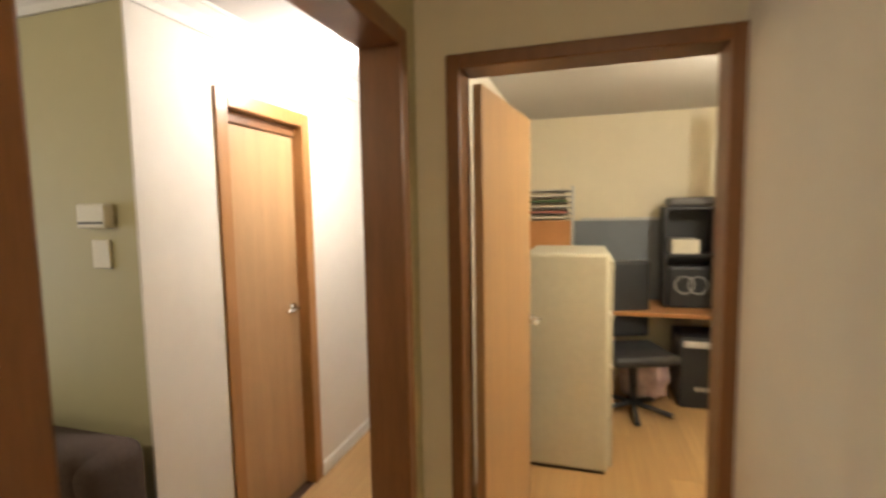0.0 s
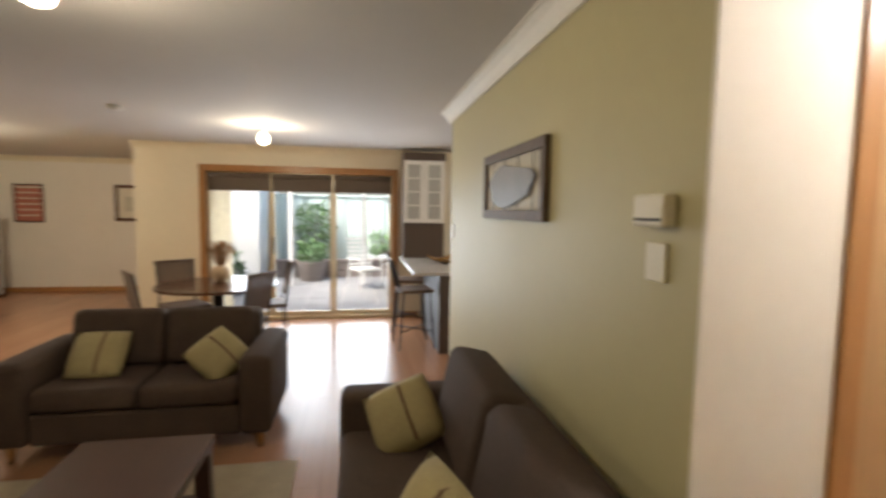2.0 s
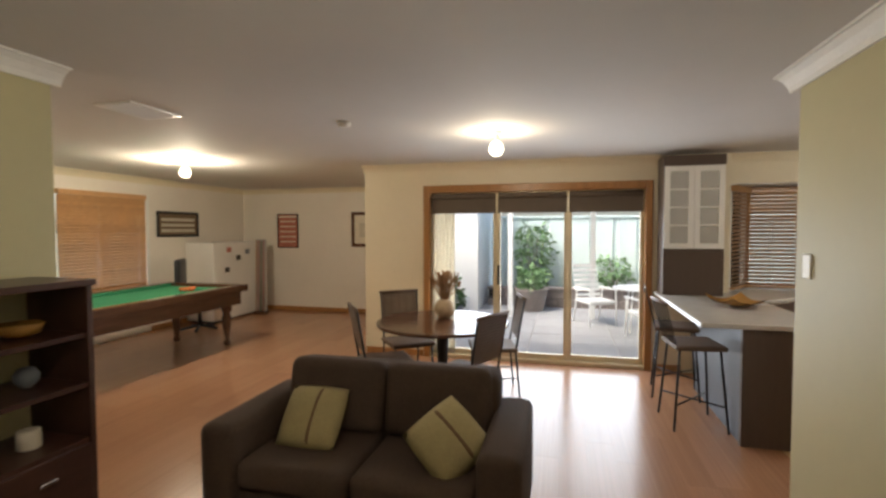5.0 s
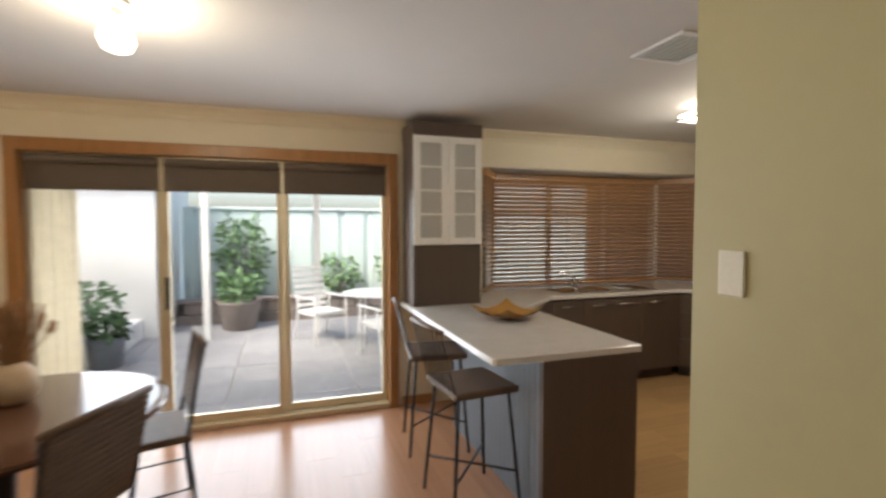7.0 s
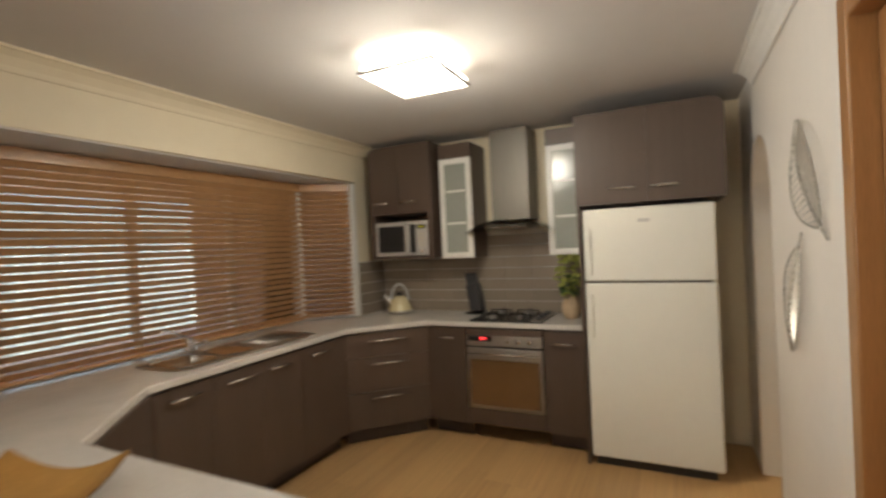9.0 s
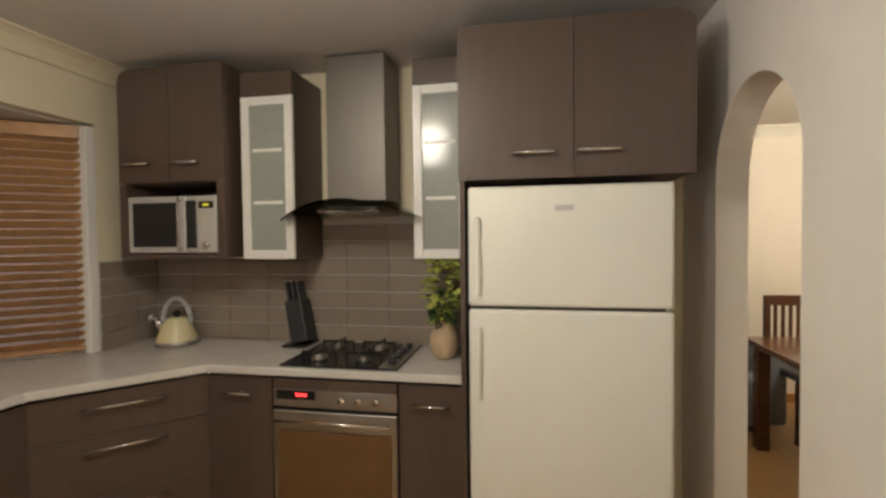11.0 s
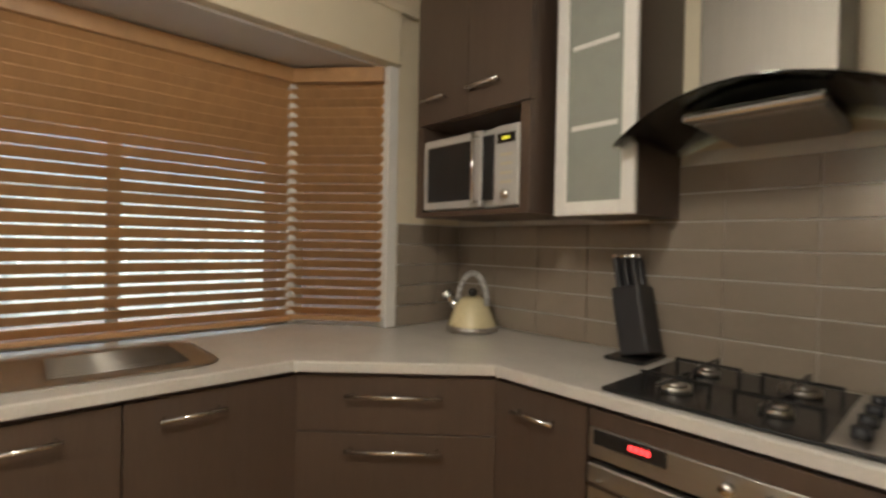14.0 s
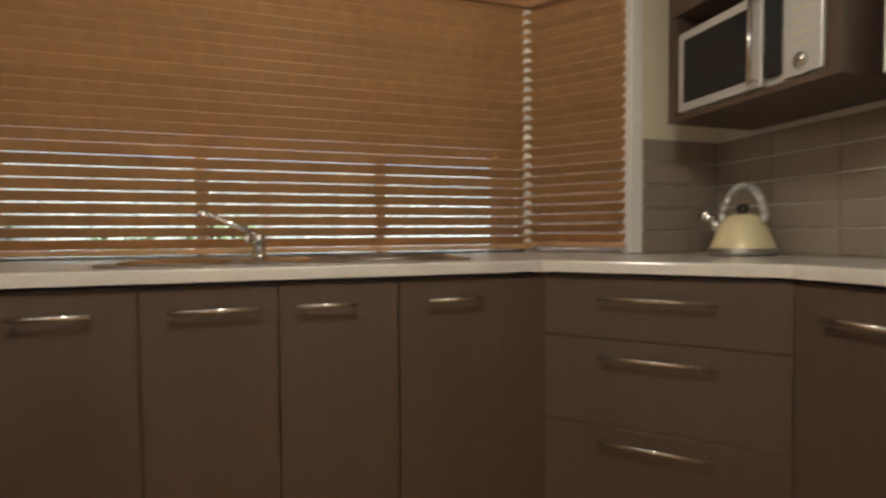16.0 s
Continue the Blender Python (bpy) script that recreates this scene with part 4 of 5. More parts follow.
for y0, y1 in ((2.46, 2.74), (2.78, 2.99)):
    part("bowl", moved(basin(-7.41, -7.10, y0, y1), Matrix.Translation((0, 0, 0.004))), M["chrome"], sk, "bright bowl", True)
for k in range(8):
    part("drainer_rib", rod((-7.40 + 0.035 * k, 3.08, 0.905), (-7.40 + 0.035 * k, 3.42, 0.905), 0.004, 6), M["steel"], sk, "", True)
tp = thing("tap", "chrome mixer tap with a raised lever behind the sink", "tap", -7.50, 2.81, 0.90)
part("body", lathe([(0.03, 0.001), (0.03, 0.012), (0.023, 0.016), (0.023, 0.075), (0.018, 0.09)], 20), M["chrome"], tp, "", True)
part("spout", join(rod((0, 0, 0.05), (0.18, -0.02, 0.085), 0.011, 12), rod((0.178, -0.02, 0.09), (0.18, -0.02, 0.06), 0.012, 12)), M["chrome"], tp, "", True)
part("lever", join(rod((0, 0, 0.085), (0.02, -0.16, 0.16), 0.009, 10), rod((0.02, -0.16, 0.16), (0.024, -0.195, 0.166), 0.012, 10)), M["chrome"], tp, "", True)

# light square
kl = thing("ceiling_light_panel", "square frosted ceiling light with a dark metal rim, lit", "ceiling light", -5.85, 2.89, 2.29)
part("diffuser", rbox(-0.185, 0.185, -0.205, 0.205, 0.012, 0.05, 0.012), M["lampwhite"], kl, "glowing white diffuser")
part("rim", join(boxes((-0.195, 0.195, -0.215, -0.205, 0.004, 0.02), (-0.195, 0.195, 0.205, 0.215, 0.004, 0.02), (-0.195, -0.185, -0.205, 0.205, 0.004, 0.02), (0.185, 0.195, -0.205, 0.205, 0.004, 0.02))), M["steel"], kl)
part("mount", boxes((-0.1, 0.1, -0.1, 0.1, 0.05, 0.11)), M["wframe"], kl)

# bowl on the breakfast bar
bw = thing("bowl", "golden brown lacquered square bowl with upturned corners on the breakfast bar", "bowl", -6.15, 1.36, 0.901, 20)
bw.scale = (0.85, 0.85, 1.0)
bm = bmesh.new()
n = 12
for s, dz in ((1, 0.0), (-1, 0.008)):
    grid = [[bm.verts.new((0.21 * (2 * i / n - 1), 0.21 * (2 * j / n - 1), 0.006 + dz + 0.035 * ((2 * i / n - 1) ** 2 + (2 * j / n - 1) ** 2) + 0.02 * abs((2 * i / n - 1) * (2 * j / n - 1)) ** 2)) for j in range(n + 1)] for i in range(n + 1)]
    for i in range(n):
        for j in range(n):
            q = [grid[i][j], grid[i + 1][j], grid[i + 1][j + 1], grid[i][j + 1]]
            bm.faces.new(q if s < 0 else q[::-1])
part("dish", bm, M["bowl"], bw, "", True)
part("foot", cyl(0.06, 0.008, 20), M["walnut"], bw, "", True)


def leaf_art(y, z, ln, w, turn, label, rib):
    root = thing("leaf_wall_art", label, "wall art", -4.326, y, z, group="metal leaves on the wall")
    prof = lambda s: w * max(0.0, math.sin(math.pi * min(1, max(0, s)))) ** 0.75 * (1 - 0.25 * s)
    R = Matrix.Rotation(radians(turn), 4, "X")
    at = lambda s, side, d=0.012: R @ Vector((-d - 0.02 * math.sin(math.pi * s), side * prof(s) + 0.05 * math.sin(2.2 * s), ln * (s - 0.5)))
    for side in (1, -1):
        part("outline", join(*[rod(at(k / 24, side), at((k + 1) / 24, side), 0.0035, 6) for k in range(24)]), M["silverleaf"], root, "", True)
    part("midrib", join(*[rod(at(-0.12 + 1.12 * k / 16, 0), at(-0.12 + 1.12 * (k + 1) / 16, 0), 0.005, 6) for k in range(16)]), M["silverleaf"], root, "", True)
    for k in range(1, rib - 1):
        for side in (1, -1):
            part("vein", rod(at(k / rib, 0), at(min(1, k / rib + 0.10), side), 0.0022, 5), M["silverleaf"], root)


leaf_art(2.82, 1.70, 0.47, 0.17, -30, "large silver wire leaf hung on the pale wall", 18)
leaf_art(3.12, 1.22, 0.46, 0.14, 208, "smaller silver wire leaf hung below the other", 18)
struct("wall_switch_plate", rbox(-4.228, -4.15, 1.045, 1.0545, 1.335, 1.456, 0.004), M["plastic"], "cream light switch plate", "switch")

# ---- living room ----


def cushion(x, y, z, rx, rz, label, spin=0, s=0.38):
    root = thing("cushion", label, "cushion", group="striped cushions")
    root.matrix_basis = pose(x, y, z, rx, 0, rz) @ pose(0, 0, 0, 0, 0, spin)
    part("cover", puff(s, s, 0.14), M["cushion"], root, "", True)
    part("stripe", moved(puff(0.045, s * 0.985, 0.1435, 0.42), Matrix.Translation((0.03, 0, 0))), M["stripe"], root, "brown stripe")


def sofa(x, y, rz, w, label, rise=0.0):
    """Local: seat faces -y, x along its width, origin at the front middle on the floor."""
    root = thing("sofa", label, "sofa", x, y, 0, rz, "brown sofas")
    a, d = 0.20, 0.80
    for s in (-1, 1):
        x0, x1 = sorted((s * w / 2, s * (w / 2 - a)))
        part("arm", rbox(x0, x1, 0.0, d, 0.10, 0.62, 0.05, 4), M["sofa"], root, "", True)
    part("base", rbox(-w / 2 + a + 0.002, w / 2 - a - 0.002, 0.03, d, 0.10, 0.30, 0.02, 2), M["sofa"], root)
    part("backrest", rbox(-w / 2 + a - 0.03, w / 2 - a + 0.03, d - 0.24, d - 0.01, 0.30, 0.76 + rise, 0.06, 4), M["sofa"], root, "", True)
    sw = (w - 2 * a) / 2
    for k in range(2):
        x0 = -w / 2 + a + k * sw
        part("seat_cushion", rbox(x0 + 0.004, x0 + sw - 0.004, 0.01, d - 0.25, 0.302, 0.45, 0.045, 4), M["sofa"], root, "", True)
        part("back_cushion", moved(rbox(0.004, sw - 0.004, -0.10, 0.10, 0.0, 0.355 + rise, 0.06, 4), pose(x0, d - 0.31 + rise, 0.44, -12)), M["sofa"], root, "", True)
    for sx in (-1, 1):
        for yy in (0.07, d - 0.07):
            part("leg", cyl(0.022, 0.10, 12, 0.03, (sx * (w / 2 - 0.08), yy, 0)), M["timber"], root, "turned timber leg", True)
    return root


sofa(-3.40, -1.09, 90, 1.60, "dark brown suede two-seat sofa facing into the room", 0.04)
sofa(-1.93, 0.17, 0, 1.88, "dark brown suede two-seat sofa against the sage wall", 0.08)
cushion(-3.74, -1.44, 0.57, 50, 90, "olive linen cushion with a brown stripe on the sofa", 0, 0.35)
cushion(-3.64, -0.66, 0.57, 50, 108, "olive linen cushion with brown stripe, tilted against the arm", 38, 0.33)
cushion(-2.51, 0.48, 0.57, 52, 66, "olive linen cushion with brown stripe on the wall sofa", 32, 0.34)
cushion(-1.57, 0.46, 0.62, 62, 15, "olive linen cushion on the sofa by the wall")

ct = thing("coffee_table", "dark wenge coffee table with a lower shelf", "table", -2.18, -0.75)
part("tabletop", rbox(-0.60, 0.60, -0.30, 0.30, 0.37, 0.42, 0.006), M["wenge"], ct)
part("shelf", rbox(-0.53, 0.53, -0.24, 0.24, 0.12, 0.145, 0.004), M["wenge"], ct)
for sx in (-1, 1):
    for sy in (-1, 1):
        part("leg", rbox(sx * 0.55 - 0.035, sx * 0.55 + 0.035, sy * 0.255 - 0.035, sy * 0.255 + 0.035, 0.012, 0.37, 0.004), M["wenge"], ct)
tagged(part("rug", rbox(-3.23, -1.35, -1.96, -0.10, 0.001, 0.012, 0.004), M["rug"]), "beige pile rug under the coffee table", "rug")

# television unit against the sage wall
room(-0.14, -0.19)
tu = thing("television_unit", "dark wenge wall unit with open shelves, drawers and bridge", "cabinet")
W = M["wenge"]
for x0 in (-3.04, -0.98):
    x1 = x0 + 0.46
    for b in ((x0, x0 + 0.025, -2.47, -2.06, 0.04, 1.33), (x1 - 0.025, x1, -2.47, -2.06, 0.04, 1.33)):
        part("side_panel", boxes(b), W, tu)
    part("tower_back", boxes((x0 + 0.025, x1 - 0.025, -2.47, -2.45, 0.04, 1.33)), W, tu)
    for z in (0.06, 0.60, 0.86, 1.09):
        part("shelf", boxes((x0 + 0.025, x1 - 0.025, -2.45, -2.07, z, z + 0.022)), W, tu)
    part("plinth", boxes((x0 + 0.01, x1 - 0.01, -2.46, -2.09, 0.0, 0.04)), W, tu)
    part("top_board", rbox(x0 - 0.01, x1 + 0.01, -2.475, -2.045, 1.33, 1.36, 0.004), W, tu)
    for z0, z1 in ((0.065, 0.33), (0.335, 0.60)):
        dr = part("drawer", rbox(x0 + 0.027, x1 - 0.027, -2.078, -2.056, z0, z1, 0.003), W, tu)
        part("knob", moved(rbox(-0.035, 0.035, -0.008, 0.008, -0.008, 0.008, 0.003), pose((x0 + x1) / 2, -2.046, z1 - 0.09)), M["chrome"], dr, "small steel pull")
part("bridge_shelf", rbox(-2.628, -0.982, -2.47, -2.10, 1.09, 1.125, 0.004), W, tu)
part("bench_board", rbox(-2.628, -0.982, -2.47, -1.98, 0.36, 0.40, 0.004), W, tu)
part("plinth", boxes((-2.628, -0.982, -2.46, -2.02, 0.0, 0.36)), W, tu)
# near-black instead of wenge: the shade behind the television is in its colour
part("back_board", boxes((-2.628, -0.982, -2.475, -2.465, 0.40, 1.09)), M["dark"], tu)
tv = thing("television", "old silver-framed tube television on the wall unit", "television", -1.68, -2.06, 0.401)
part("rear_shell", rbox(-0.44, 0.44, -0.36, 0.16, 0.06, 0.58, 0.05, 3), M["blackpl"], tv)
part("bezel", join(rbox(-0.50, -0.43, 0.16, 0.22, 0.06, 0.64, 0.01), rbox(0.43, 0.50, 0.16, 0.22, 0.06, 0.64, 0.01), rbox(-0.43, 0.43, 0.16, 0.22, 0.57, 0.64, 0.01), rbox(-0.43, 0.43, 0.16, 0.22, 0.06, 0.13, 0.01)), M["silver"], tv, "silver plastic frame")
bm = bmesh.new()
bmesh.ops.create_grid(bm, x_segments=10, y_segments=10, size=0.5)
for v in bm.verts:
    u, w = v.co.x * 2, v.co.y * 2
    v.co = Vector((u * 0.432, 0.185 + 0.025 * (1 - u * u) * (1 - w * w), 0.35 + w * 0.222))
part("screen", bm, M["screen"], tv, "black glass screen", True)
part("stand", rbox(-0.46, 0.46, -0.25, 0.26, 0.0, 0.058, 0.012), M["silver"], tv)


def pot(name, label, cat_, x, y, z, prof, m):
    root = thing(name, label, cat_, x, y, z)
    part("body", lathe(prof, 20), m, root, "", True)


pot("ornament_bowl", "amber glass bowl on a shelf", "bowl", -2.86, -2.25, 1.113, [(0.03, 0), (0.075, 0.02), (0.09, 0.06), (0.085, 0.065), (0.05, 0.03)], M["bowl"])
pot("ornament_ball", "small grey ornament on a shelf", "ornament", -2.88, -2.25, 0.883, [(0.02, 0), (0.045, 0.03), (0.05, 0.06), (0.03, 0.09), (0.01, 0.095)], M["bluegrey"])
pot("candle", "cream candle jar on a shelf", "candle", -2.86, -2.22, 0.623, [(0.04, 0), (0.045, 0.005), (0.045, 0.08), (0.03, 0.085)], M["paper"])
st = thing("figurine_bottle", "tall slim decorated bottle ornament on the bridge shelf", "ornament", -2.20, -2.28, 1.126)
part("body", lathe([(0.05, 0), (0.055, 0.01), (0.03, 0.03), (0.035, 0.12), (0.045, 0.2), (0.03, 0.28), (0.02, 0.30), (0.028, 0.34), (0.012, 0.38)], 16), mat("mixed_glaze", (0.16, 0.14, 0.05), 0.3, var=0.5, scale=25, fine=0.3), st, "", True)
part("loop", join(*[rod((0.03 * math.cos(a), 0, 0.40 + 0.02 * math.sin(a)), (0.03 * math.cos(a + 0.6), 0, 0.40 + 0.02 * math.sin(a + 0.6)), 0.008, 6) for a in [0.6 * k for k in range(11)]]), M["black"], st)

room()
# wall picture: dark frame, pale board, grey shape
pc = thing("framed_relief", "dark framed pale board with a mottled grey metal shape", "picture")
x0, x1, z0, z1, y = -3.15, -2.18, 1.525, 1.892, 1.053
part("frame", join(rbox(x0, x1, y - 0.03, y, z0, z0 + 0.05, 0.004), rbox(x0, x1, y - 0.03, y, z1 - 0.05, z1, 0.004), rbox(x0, x0 + 0.05, y - 0.03, y, z0 + 0.05, z1 - 0.05, 0.004), rbox(x1 - 0.05, x1, y - 0.03, y, z0 + 0.05, z1 - 0.05, 0.004)), M["wicker"], pc)
part("backing", boxes((x0 + 0.05, x1 - 0.05, y - 0.012, y - 0.004, z0 + 0.05, z1 - 0.05)), M["board"], pc)
out = [(-2.665 + (0.35 + 0.04 * math.sin(5 * a)) * math.cos(a) * (1 - 0.1 * math.sin(a)), 1.705 + (0.105 + 0.02 * math.sin(3 * a + 1)) * math.sin(a)) for a in [2 * math.pi * k / 40 for k in range(40)]]
bm = moved(prism(out, -0.006, 0.006), Matrix(((1, 0, 0, 0), (0, 0, 1, y - 0.022), (0, 1, 0, 0), (0, 0, 0, 1))))
bmesh.ops.recalc_face_normals(bm, faces=bm.faces[:])
part("metal_shape", bm, M["artgrey"], pc, "mottled grey metal shape")
for k in range(4):
    part("wire", rod((x0 + 0.18 + 0.21 * k, y - 0.016, z0 + 0.05), (x0 + 0.18 + 0.21 * k, y - 0.016, z1 - 0.05), 0.002, 5), M["iron"], pc)
th = thing("thermostat", "cream wall thermostat box", "thermostat")
part("body", rbox(-1.50, -1.364, 1.015, 1.053, 1.533, 1.62, 0.008), M["plastic"], th)
part("dial_slot", boxes((-1.49, -1.375, 1.012, 1.0155, 1.548, 1.556)), M["dark"], th)
struct("wall_switch", rbox(-1.475, -1.39, 1.044, 1.0545, 1.386, 1.49, 0.004), M["plastic"], "cream double light switch plate", "switch")


def globe(x, y, label):
    root = thing("ceiling_lamp", label, "ceiling light", x, y, CEIL, group="globe ceiling lamps")
    part("rose", moved(cyl(0.05, 0.025, 20), Matrix.Translation((0, 0, -0.026))), M["wframe"], root, "", True)
    part("stem", moved(cyl(0.02, 0.06, 14), Matrix.Translation((0, 0, -0.085))), M["wframe"], root, "", True)
    g = part("globe", lathe([(0.012, -0.20), (0.045, -0.185), (0.06, -0.15), (0.05, -0.11), (0.03, -0.085), (0.012, -0.08)], 20), M["lampglass"], root, "glowing warm glass globe", True)
    g.visible_shadow = False


globe(-2.08, -0.76, "lit globe lamp on the living room ceiling")
globe(-5.43, -0.68, "lit globe lamp over the dining table")
globe(-6.1, -4.4, "lit globe lamp over the pool table")


def vent(name, x, y, w, d, label, rz=0, n=7, back=None):
    root = thing(name, label, "air vent", x, y, CEIL - 0.012, rz, "ceiling vents")
    part("frame", join(boxes((-w / 2, w / 2, -d / 2, -d / 2 + 0.025, 0, 0.011), (-w / 2, w / 2, d / 2 - 0.025, d / 2, 0, 0.011), (-w / 2, -w / 2 + 0.025, -d / 2 + 0.025, d / 2 - 0.025, 0, 0.011), (w / 2 - 0.025, w / 2, -d / 2 + 0.025, d / 2 - 0.025, 0, 0.011))), M["wframe"], root)
    part("backing", boxes((-w / 2 + 0.025, w / 2 - 0.025, -d / 2 + 0.025, d / 2 - 0.025, 0.0085, 0.011)), back or M["officegrey"], root)
    for k in range(n):
        yy = -d / 2 + 0.025 + (d - 0.05) * (k + 0.5) / n
        part("slat", moved(boxes((-w / 2 + 0.025, w / 2 - 0.025, -0.011, 0.011, -0.0012, 0.0012)), pose(0, yy, 0.003, 30)), M["wframe"], root)


vent("ceiling_vent", -1.94, -1.43, 0.40, 0.22, "white louvred ceiling vent in the living room")
vent("ceiling_vent", -4.1, -2.92, 0.42, 0.30, "white louvred ceiling vent by the games room")
vent("ceiling_vent", -5.12, 1.79, 0.34, 0.32, "white louvred ceiling vent in the kitchen")
vent("ceiling_vent", 0.32, 2.68, 0.16, 0.40, "white louvred ceiling vent in the office", 90, 12, M["dark"])
sd = thing("smoke_detector", "round white smoke detector on the ceiling", "smoke detector", -4.79, -1.75, CEIL - 0.036)
part("body", lathe([(0.03, 0), (0.05, 0.008), (0.055, 0.035)], 20), M["wframe"], sd, "", True)

# dining set
dt = thing("dining_table", "round dark timber dining table with an iron pedestal", "table", -5.65, -1.20)
part("tabletop", lathe([(0.56, 0.715), (0.60, 0.722), (0.605, 0.735), (0.60, 0.748), (0.57, 0.75)], 48), M["walnut"], dt)
part("pedestal", lathe([(0.05, 0.05), (0.04, 0.2), (0.05, 0.45), (0.06, 0.714)], 18), M["iron"], dt, "", True)
for k in range(4):
    a = radians(45 + 90 * k)
    part("foot", join(rod((0.03 * math.cos(a), 0.03 * math.sin(a), 0.12), (0.36 * math.cos(a), 0.36 * math.sin(a), 0.02), 0.016, 10), moved(cyl(0.025, 0.018, 12), Matrix.Translation((0.36 * math.cos(a), 0.36 * math.sin(a), 0.0)))), M["iron"], dt, "", True)


def chair():
    root = thing("dining_chair", "dark woven wicker dining chair on thin iron legs", "chair", group="chairs round the table")
    for sx in (-1, 1):
        part("leg", rod((sx * 0.20, -0.20, 0.0), (sx * 0.19, -0.18, 0.44), 0.010, 8), M["iron"], root, "", True)
        part("leg", rod((sx * 0.19, 0.24, 0.0), (sx * 0.19, 0.20, 0.44), 0.010, 8), M["iron"], root, "", True)
        part("back_post", rod((sx * 0.19, 0.20, 0.44), (sx * 0.20, 0.28, 0.92), 0.010, 8), M["iron"], root, "", True)
        part("stretcher", rod((sx * 0.195, -0.19, 0.18), (sx * 0.19, 0.225, 0.18), 0.006, 6), M["iron"], root, "", True)
    part("seat", rbox(-0.22, 0.22, -0.22, 0.22, 0.43, 0.47, 0.015, 2), M["wicker"], root)
    # open woven back
    for k in range(14):
        part("back_strand", moved(rbox(-0.20, 0.20, -0.006, 0.006, -0.0115, 0.0115, 0.004, 1), pose(0, 0.217 + 0.0057 * k, 0.575 + 0.0255 * k, -9)), M["wicker"], root)
    for k in range(5):
        part("back_cane", rod((-0.16 + 0.08 * k, 0.214, 0.56), (-0.16 + 0.08 * k, 0.288, 0.93), 0.006, 6), M["wicker"], root)
    part("top_rail", rod((-0.215, 0.285, 0.93), (0.215, 0.285, 0.93), 0.014, 10), M["wicker"], root, "", True)
    return root


ch = chair()
ch.matrix_basis = pose(-5.15, -0.90, 0, 0, 0, -25)
for x, y, rz in ((-6.02, -1.66, 128), (-6.05, -0.80, 15), (-5.30, -1.62, -146)):
    copy_thing(ch, pose(x, y, 0, 0, 0, rz))
vs = thing("dried_grass_vase", "round cream vase of brown dried grass on the table", "vase", -5.80, -1.22, 0.751)
part("vase", lathe([(0.05, 0), (0.085, 0.03), (0.10, 0.08), (0.085, 0.14), (0.05, 0.17), (0.04, 0.175)], 24), M["vase"], vs, "", True)
rnd = random.Random(11)
blades = []
for _ in range(90):
    a, s = rnd.uniform(0, 6.283), rnd.uniform(0.02, 0.16)
    tip = Vector((s * math.cos(a), s * math.sin(a), rnd.uniform(0.30, 0.42)))
    blades.append(rod((0.02 * math.cos(a), 0.02 * math.sin(a), 0.16), tip, 0.0022, 4))
    blades.append(rod(tip * 0.86 + Vector((0, 0, 0.02)), tip + Vector((0, 0, 0.03)), 0.007, 4))
part("grass_spray", join(*blades), M["bamboo"], vs, "brown dried grass")


def stool():
    root = thing("bar_stool", "dark woven bar stool on thin iron legs", "stool", group="bar stools")
    for sx in (-1, 1):
        for sy in (-1, 1):
            part("leg", rod((sx * 0.20, sy * 0.20, 0), (sx * 0.15, sy * 0.15, 0.64), 0.010, 8), M["iron"], root, "", True)
    part("seat", rbox(-0.20, 0.20, -0.19, 0.19, 0.635, 0.675, 0.014, 2), M["wicker"], root)
    for a, b in (((-0.19, -0.19), (0.19, 0.19)), ((-0.19, 0.19), (0.19, -0.19))):
        part("footrest", rod((*a, 0.20), (*b, 0.20), 0.007, 6), M["iron"], root, "", True)
    for k in range(7):
        part("back_spindle", rod((-0.17 + 0.057 * k, -0.18, 0.66), (-0.19 + 0.063 * k, -0.27, 1.00), 0.005, 6), M["iron"], root, "", True)
    part("top_rail", rod((-0.205, -0.27, 1.00), (0.205, -0.27, 1.00), 0.013, 8), M["wicker"], root, "", True)
    return root


s1 = stool()
s1.matrix_basis = pose(-5.67, 0.90, 0, 0, 0, 6)
copy_thing(s1, pose(-6.40, 0.92, 0, 0, 0, -8))

# games room
pt = thing("pool_table", "timber pool table with green felt and turned legs", "pool table", -6.02, -5.08)
part("bed", boxes((-1.10, 1.10, -0.53, 0.53, 0.74, 0.785)), M["felt"], pt, "green felt bed")
for x0, x1, y0, y1 in ((-1.22, 1.22, -0.65, -0.53), (-1.22, 1.22, 0.53, 0.65), (-1.22, -1.10, -0.53, 0.53), (1.10, 1.22, -0.53, 0.53)):
    part("rail", rbox(x0, x1, y0, y1, 0.74, 0.83, 0.012), M["walnut"], pt)
for y0, y1 in ((-0.53, -0.49), (0.49, 0.53)):
    part("cushion_edge", rbox(-1.05, 1.05, y0, y1, 0.786, 0.825, 0.008), M["felt"], pt)
part("apron", join(boxes((-1.15, 1.15, -0.58, -0.55, 0.56, 0.74), (-1.15, 1.15, 0.55, 0.58, 0.56, 0.74), (-1.15, -1.12, -0.55, 0.55, 0.56, 0.74), (1.12, 1.15, -0.55, 0.55, 0.56, 0.74))), M["walnut"], pt)
for sx in (-1, 1):
    for sy in (-1, 1):
        part("leg", moved(lathe([(0.035, 0), (0.05, 0.03), (0.03, 0.07), (0.045, 0.2), (0.065, 0.38), (0.045, 0.44), (0.07, 0.48), (0.07, 0.60)], 16), Matrix.Translation((sx * 1.05, sy * 0.42, 0))), M["walnut"], pt, "turned leg", True)
        part("pocket", moved(cyl(0.055, 0.006, 16), Matrix.Translation((sx * 1.09, sy * 0.52, 0.828))), M["black"], pt)
